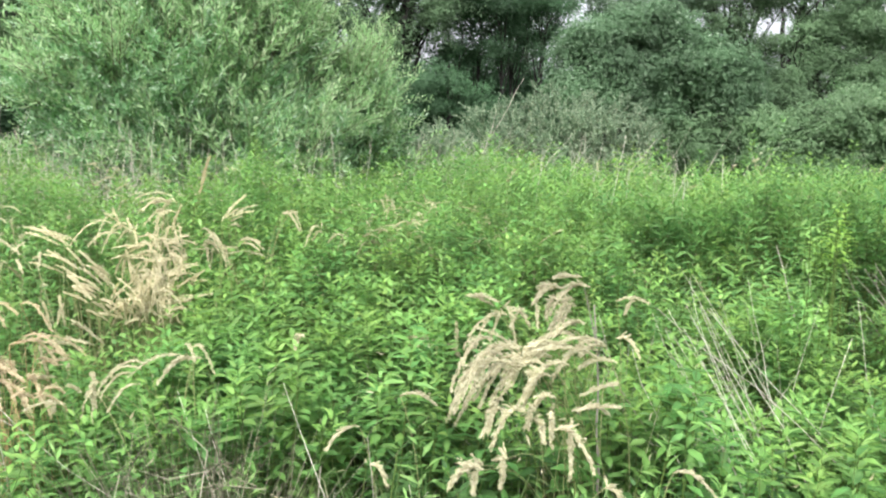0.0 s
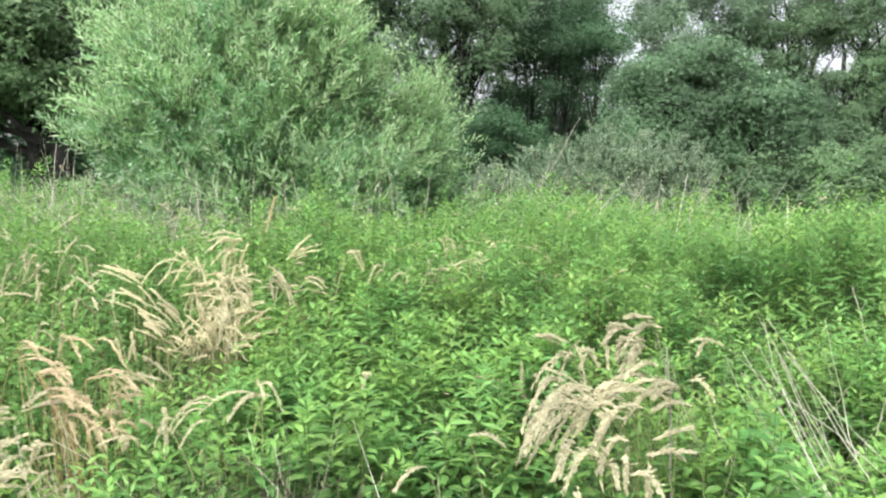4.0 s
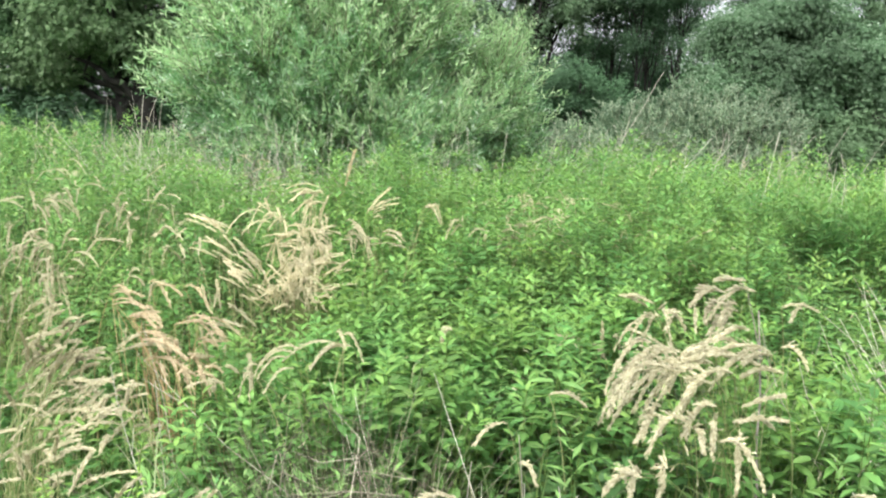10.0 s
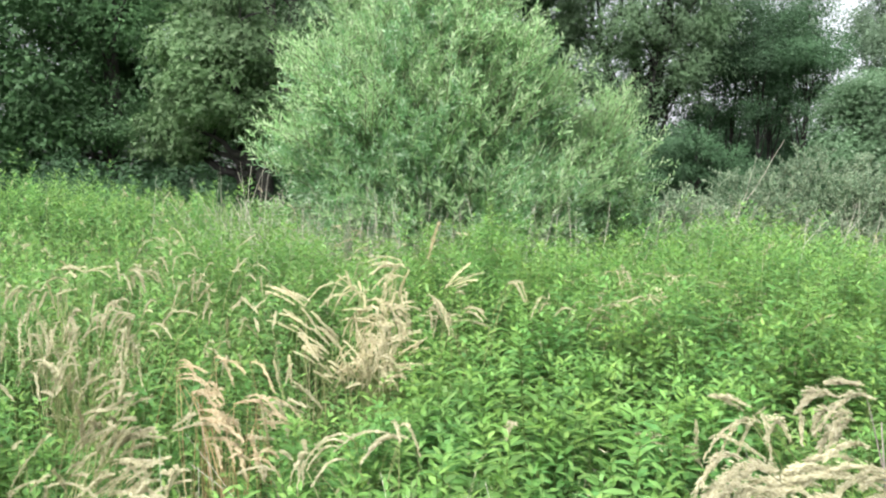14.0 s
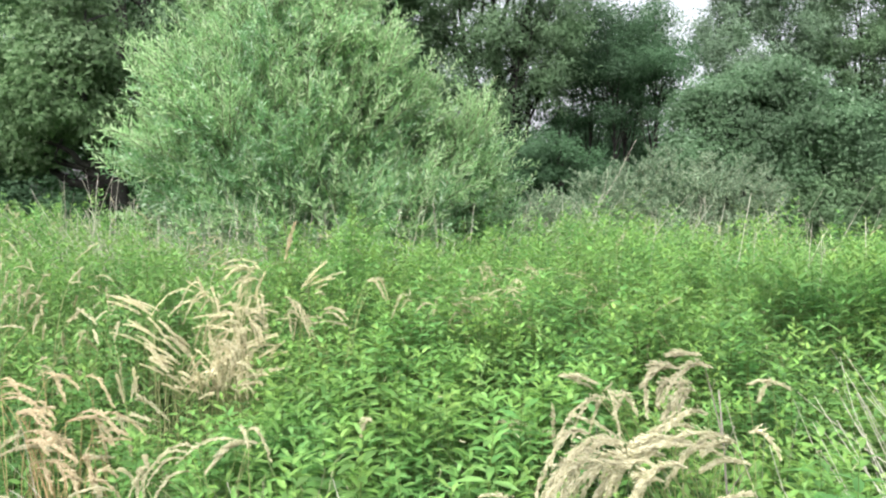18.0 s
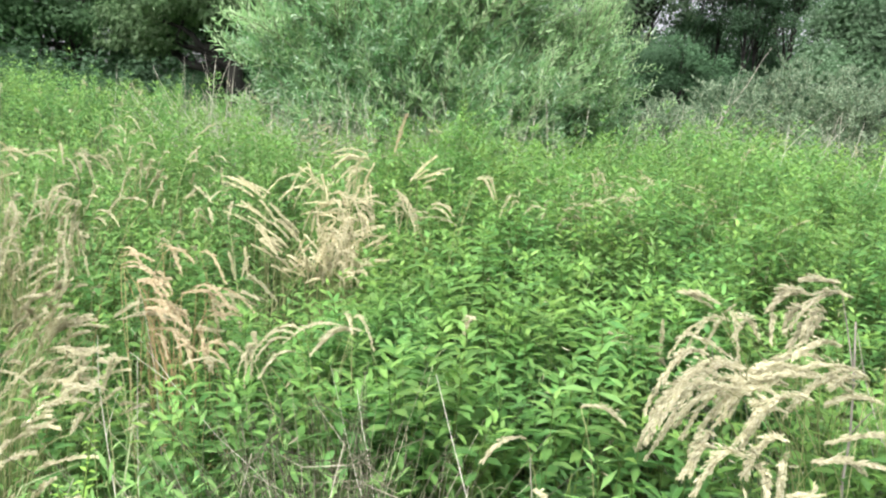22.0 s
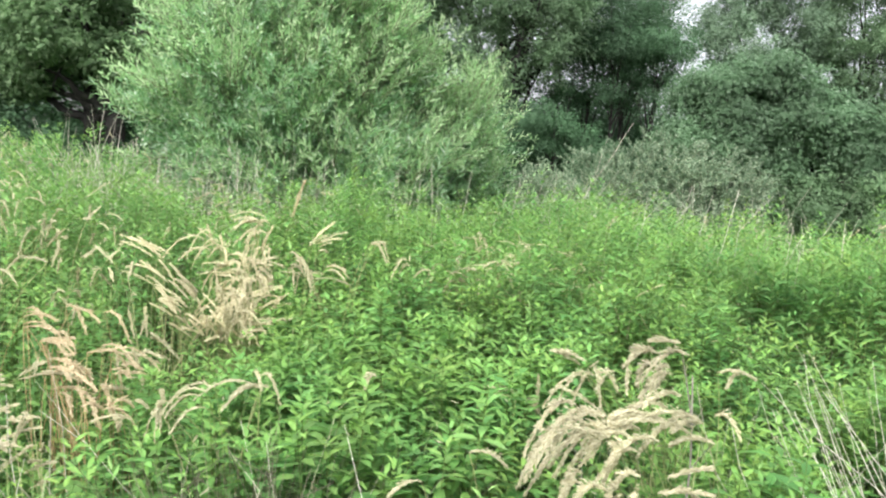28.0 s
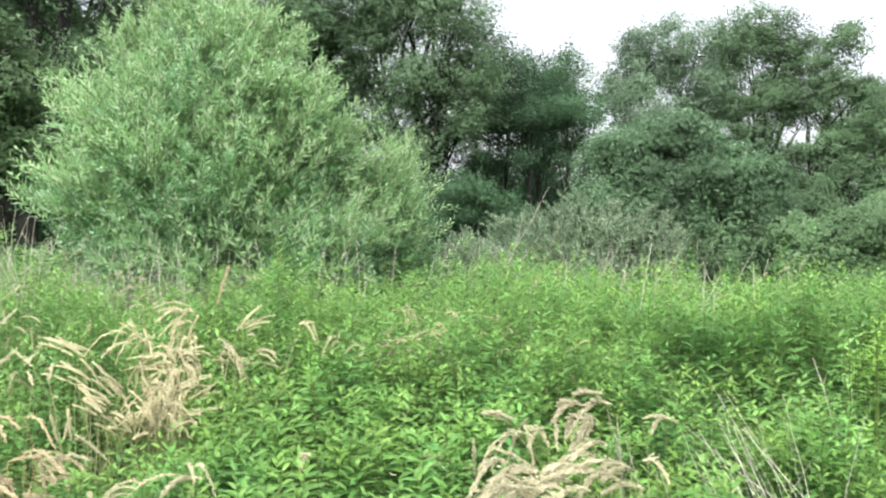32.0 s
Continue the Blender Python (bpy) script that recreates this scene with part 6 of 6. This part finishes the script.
# ---- dead stems ----
rng = np.random.default_rng(105)
def dead_stem(foot, top, r, label, material, branches=3, name="dead_herb", group="dead stems in the meadow", k=9):
    fx, fy = foot
    root = thing(name, (fx, fy, float(ground_z(fx, fy))), label, "dead herb", group)
    e = np.array(top, float) - np.array(root.location)
    bow = np.array([rng.normal(0, 0.065), rng.normal(0, 0.065), 0.0]) * np.linalg.norm(e)
    p = bezier(np.zeros(3), e / 2 + bow, e, k)
    p[1:-1] += rng.normal(0, 0.004 * np.linalg.norm(e), (k - 2, 3))
    part("stalk", solid("stalk", [tube(p, np.linspace(r, r * 0.35, k), 5)], material, True), root)
    for _ in range(branches):
        s = p[rng.integers(k // 2, k - 1)]
        d = unit(e) * rng.uniform(0.5, 1.0) + wild(1)[0] * 0.7
        t = s + d * np.linalg.norm(e) * rng.uniform(0.08, 0.22)
        part("side_twig", solid("side_twig", [tube(bezier(s, (s + t) / 2 + [0, 0, 0.01], t, 4), np.linspace(r * 0.4, r * 0.15, 4), 4)], material, True), root)


def gz(x, y):
    return float(ground_z(x, y))


dead_stem((0.25, 10.3), (1.45, 10.5, 2.5), 0.008, "long bare dead pole leaning over the meadow", m_grey_pole, 1, "dead_branch", "", 12)
for _ in range(46):
    x, y = rng.uniform(-0.5, 3.6), rng.uniform(5.6, 11.3)
    a = np.clip(rng.normal(0.2, 0.28), -0.4, 0.6)
    h = (1.22 if x < 2.0 else 1.0) + rng.uniform(0, 0.42)
    dead_stem((x, y), (x + a * h * 0.8, y + rng.normal(0, 0.2), gz(x, y) + h), rng.uniform(0.003, 0.0055), "pale dead herb stem leaning out of the nettles", m_stalk, 2)
for _ in range(74):
    x = rng.uniform(-4.4, -0.6)
    y = rng.uniform(7.1, 8.0)
    h = rng.uniform(0.95, 1.55)
    dead_stem((x, y), (x + rng.normal(0, 0.22), y + rng.normal(0, 0.15), gz(x, y) + h), rng.uniform(0.0035, 0.0065), "grey dead stem at the foot of the willow", m_stalk, 2)
for _ in range(18):
    x, y = rng.normal(1.5, 0.17), rng.uniform(2.5, 2.85)
    dead_stem((x + 0.1, y), (rng.uniform(0.78, 1.6), y + rng.uniform(-0.1, 0.25), rng.uniform(0.9, 1.16)), rng.uniform(0.0017, 0.0027), "thin straw-coloured dead stalk leaning over the nettles", m_stalk, 0, group="leaning dead stalks")
for _ in range(8):
    x, y = rng.uniform(0.95, 1.3), rng.uniform(2.2, 2.5)
    dead_stem((x + 0.25, y), (x - rng.uniform(0.15, 0.4), y + rng.uniform(0.0, 0.3), rng.uniform(0.9, 1.08)), rng.uniform(0.002, 0.003), "thin straw-coloured dead stalk leaning over the nettles", m_stalk, 1, group="leaning dead stalks")
for _ in range(5):
    x = rng.uniform(2.5, 2.95)
    dead_stem((x + 0.3, 3.9), (x - 0.25, 4.1, rng.uniform(0.85, 1.05)), 0.005, "brown dead stem lying over the dark hollow", m_grey_single, 1, group="leaning dead stalks")
dead_stem((3.58, 7.0), (3.56, 7.0, 1.36), 0.008, "pale upright dead stem in the far meadow", m_stalk, 0, group="leaning dead stalks")
for x, y, dx, h in ((-0.36, 1.9, 0.06, 0.8), (-0.18, 1.95, 0.0, 0.86), (-0.02, 2.0, -0.05, 0.7), (2.05, 3.6, -0.35, 1.15), (2.2, 3.65, -0.3, 1.0), (2.85, 7.2, 0.03, 1.5), (-1.5, 1.75, 0.35, 0.75)):
    dead_stem((x, y), (x + dx, y - 0.06, h), 0.0032 if y < 3 else 0.006, "thin dry upright stalk among green nettles", m_stalk, 1, group="leaning dead stalks")


def dead_thatch():
    """A tangle of grey dead stalks between the nettles and round the bushes."""
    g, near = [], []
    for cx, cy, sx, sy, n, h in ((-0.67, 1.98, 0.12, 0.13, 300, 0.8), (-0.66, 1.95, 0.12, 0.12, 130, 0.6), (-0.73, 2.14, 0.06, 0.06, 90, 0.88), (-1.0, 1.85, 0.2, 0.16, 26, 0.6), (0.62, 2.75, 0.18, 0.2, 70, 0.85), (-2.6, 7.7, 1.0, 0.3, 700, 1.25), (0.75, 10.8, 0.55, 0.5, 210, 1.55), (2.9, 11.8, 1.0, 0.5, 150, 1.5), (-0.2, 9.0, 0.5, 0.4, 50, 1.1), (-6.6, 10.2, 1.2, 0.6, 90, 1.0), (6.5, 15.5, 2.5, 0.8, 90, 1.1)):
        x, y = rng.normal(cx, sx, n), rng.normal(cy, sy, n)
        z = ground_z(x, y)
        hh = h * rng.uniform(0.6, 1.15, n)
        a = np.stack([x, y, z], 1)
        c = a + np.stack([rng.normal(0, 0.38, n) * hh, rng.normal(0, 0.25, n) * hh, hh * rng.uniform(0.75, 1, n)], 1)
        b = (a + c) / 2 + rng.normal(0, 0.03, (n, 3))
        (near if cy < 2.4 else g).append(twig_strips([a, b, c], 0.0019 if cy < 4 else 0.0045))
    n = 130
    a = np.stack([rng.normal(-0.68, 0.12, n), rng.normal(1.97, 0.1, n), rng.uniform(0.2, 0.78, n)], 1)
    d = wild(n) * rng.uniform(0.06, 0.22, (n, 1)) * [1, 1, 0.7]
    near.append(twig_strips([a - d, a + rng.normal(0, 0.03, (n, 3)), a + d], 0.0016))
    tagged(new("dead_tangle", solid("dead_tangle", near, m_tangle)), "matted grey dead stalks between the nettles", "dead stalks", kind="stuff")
    tagged(new("dead_stalks", solid("dead_stalks", g, m_grey_stalk)), "tangle of thin grey dead stalks", "dead stalks", kind="stuff")


dead_thatch()
for x, y, tx, ty, tz in ((-0.72, 1.5, -1.56, 2.3, 0.86), (-0.3, 2.05, -1.45, 2.3, 0.82), (-1.08, 1.95, -1.55, 2.5, 0.96), (-0.12, 1.72, -0.42, 2.0, 0.98), (-0.42, 2.1, -0.82, 2.35, 0.84), (-0.5, 2.05, -0.72, 2.3, 0.8), (-1.12, 1.85, -1.35, 2.2, 0.85)):
    dead_stem((x, y), (tx, ty, tz), rng.uniform(0.0015, 0.0025), "long thin dead stalk fallen across the tangle", m_stalk, 1, group="fallen dead stalks")
dead_stem((0.56, 2.42), (0.53, 2.34, 1.12), 0.0065, "thick grey dead stalk beside the pale plumes", m_grey_single, 2, group="")


# ---- herbs that stand out ----
rng = np.random.default_rng(106)
def leafy_herb(name, label, category, foot, height, nodes, leaf, width, material, flowers=0, stems=3, low=0.35, group=""):
    fx, fy = foot
    root = thing(name, (fx, fy, gz(fx, fy)), label, category, group)
    for _ in range(stems):
        h = height * rng.uniform(0.82, 1.0)
        fo = np.array([rng.normal(0, 0.05), rng.normal(0, 0.05), 0])
        top = fo + [rng.normal(0, 0.06), rng.normal(0, 0.06), h]
        p = bezier(fo, (fo + top) / 2 + [rng.normal(0, 0.02), 0, 0], top, 8)
        st = part("stem", solid("stem", [tube(p, np.linspace(0.004, 0.0018, 8), 5)], m_nettle_stem, True), root)
        s = np.linspace(low, 1, nodes)
        for i in range(nodes):
            at = np.array([np.interp(s[i], np.linspace(0, 1, 8), p[:, c]) for c in range(3)])
            k = 1 - 0.5 * max(0, s[i] - 0.7) / 0.3
            ang = i * 2.4 + np.arange(2) * 3.1 + rng.normal(0, 0.2, 2)
            w = np.stack([np.cos(ang), np.sin(ang), rng.normal(0.45, 0.2, 2)], 1)
            part("leaf", solid("leaf", [blades(np.repeat(at[None], 2, 0), w, np.tile([0.0, 0, 1], (2, 1)), leaf * k, width * k, droop=0.3)], material), st)
        if flowers:
            n = flowers
            pos = top + np.stack([rng.normal(0, 0.03, n), rng.normal(0, 0.03, n), rng.uniform(-0.11, 0.05, n)], 1)
            head = part("flower_head", solid("flower_head", [diamonds(pos, wild(n) + [0, 0, 0.5], wild(n), 0.019, 0.013)], m_flower), st)
            tagged(head, "dense head of small pale yellow flowers", kind="stuff")


leafy_herb("tall_herb", "tall yellow-green shoot with narrow leaves by the hollow", "herb", (1.97, 3.58), 1.2, 18, 0.12, 0.03, m_herb_top, 0, 8, 0.45)
leafy_herb("tall_herb", "shoot with a yellow tip by the hollow", "herb", (2.02, 3.56), 1.27, 9, 0.10, 0.032, m_yshoot, 0, 7, 0.84)
leafy_herb("tall_herb", "yellow-green narrow-leaved shoot beside the tall one", "herb", (1.8, 3.45), 0.98, 18, 0.12, 0.026, m_herb, 0, 7)
leafy_herb("tall_herb", "light green leafy shoot standing above the nettles", "herb", (1.98, 7.1), 1.42, 14, 0.12, 0.034, m_yshoot, 0, 4)
leafy_herb("tall_herb", "light green leafy shoot above the far nettles", "herb", (1.05, 8.2), 1.32, 14, 0.12, 0.034, m_yshoot, 0, 3)
leafy_herb("tall_herb", "bright green whorled herb on the bank", "herb", (-3.6, 3.5), 1.15, 16, 0.11, 0.018, m_herb, 0, 3)
for x, y, h in ((-3.22, 2.6, 1.14), (-3.3, 2.66, 1.08)):
    leafy_herb("yellow_flower", "herb with fluffy heads of small pale yellow flowers", "flower", (x, y), h, 12, 0.06, 0.014, m_herb, 210, 3, group="yellow flowers")
leafy_herb("yellow_flower", "low herb with a slim head of pale yellow flowers", "flower", (-2.62, 1.9), 0.72, 12, 0.06, 0.014, m_herb, 120, 2, group="yellow flowers")
for x, y, h in ((-2.98, 2.6, 1.06), (-2.55, 2.5, 1.0)):
    leafy_herb("yellow_flower", "slim herb with a few small yellow flowers", "flower", (x, y), h, 12, 0.06, 0.014, m_herb, 24, 1, group="yellow flowers")
for x, y, h in ((-1.23, 1.75, 0.84), (-1.11, 1.72, 0.82), (-1.02, 1.55, 0.74)):
    leafy_herb("small_herb", "small yellow-green herb at the meadow's near edge", "herb", (x, y), h, 18, 0.042, 0.016, m_yshoot, 0, 2, 0.5)
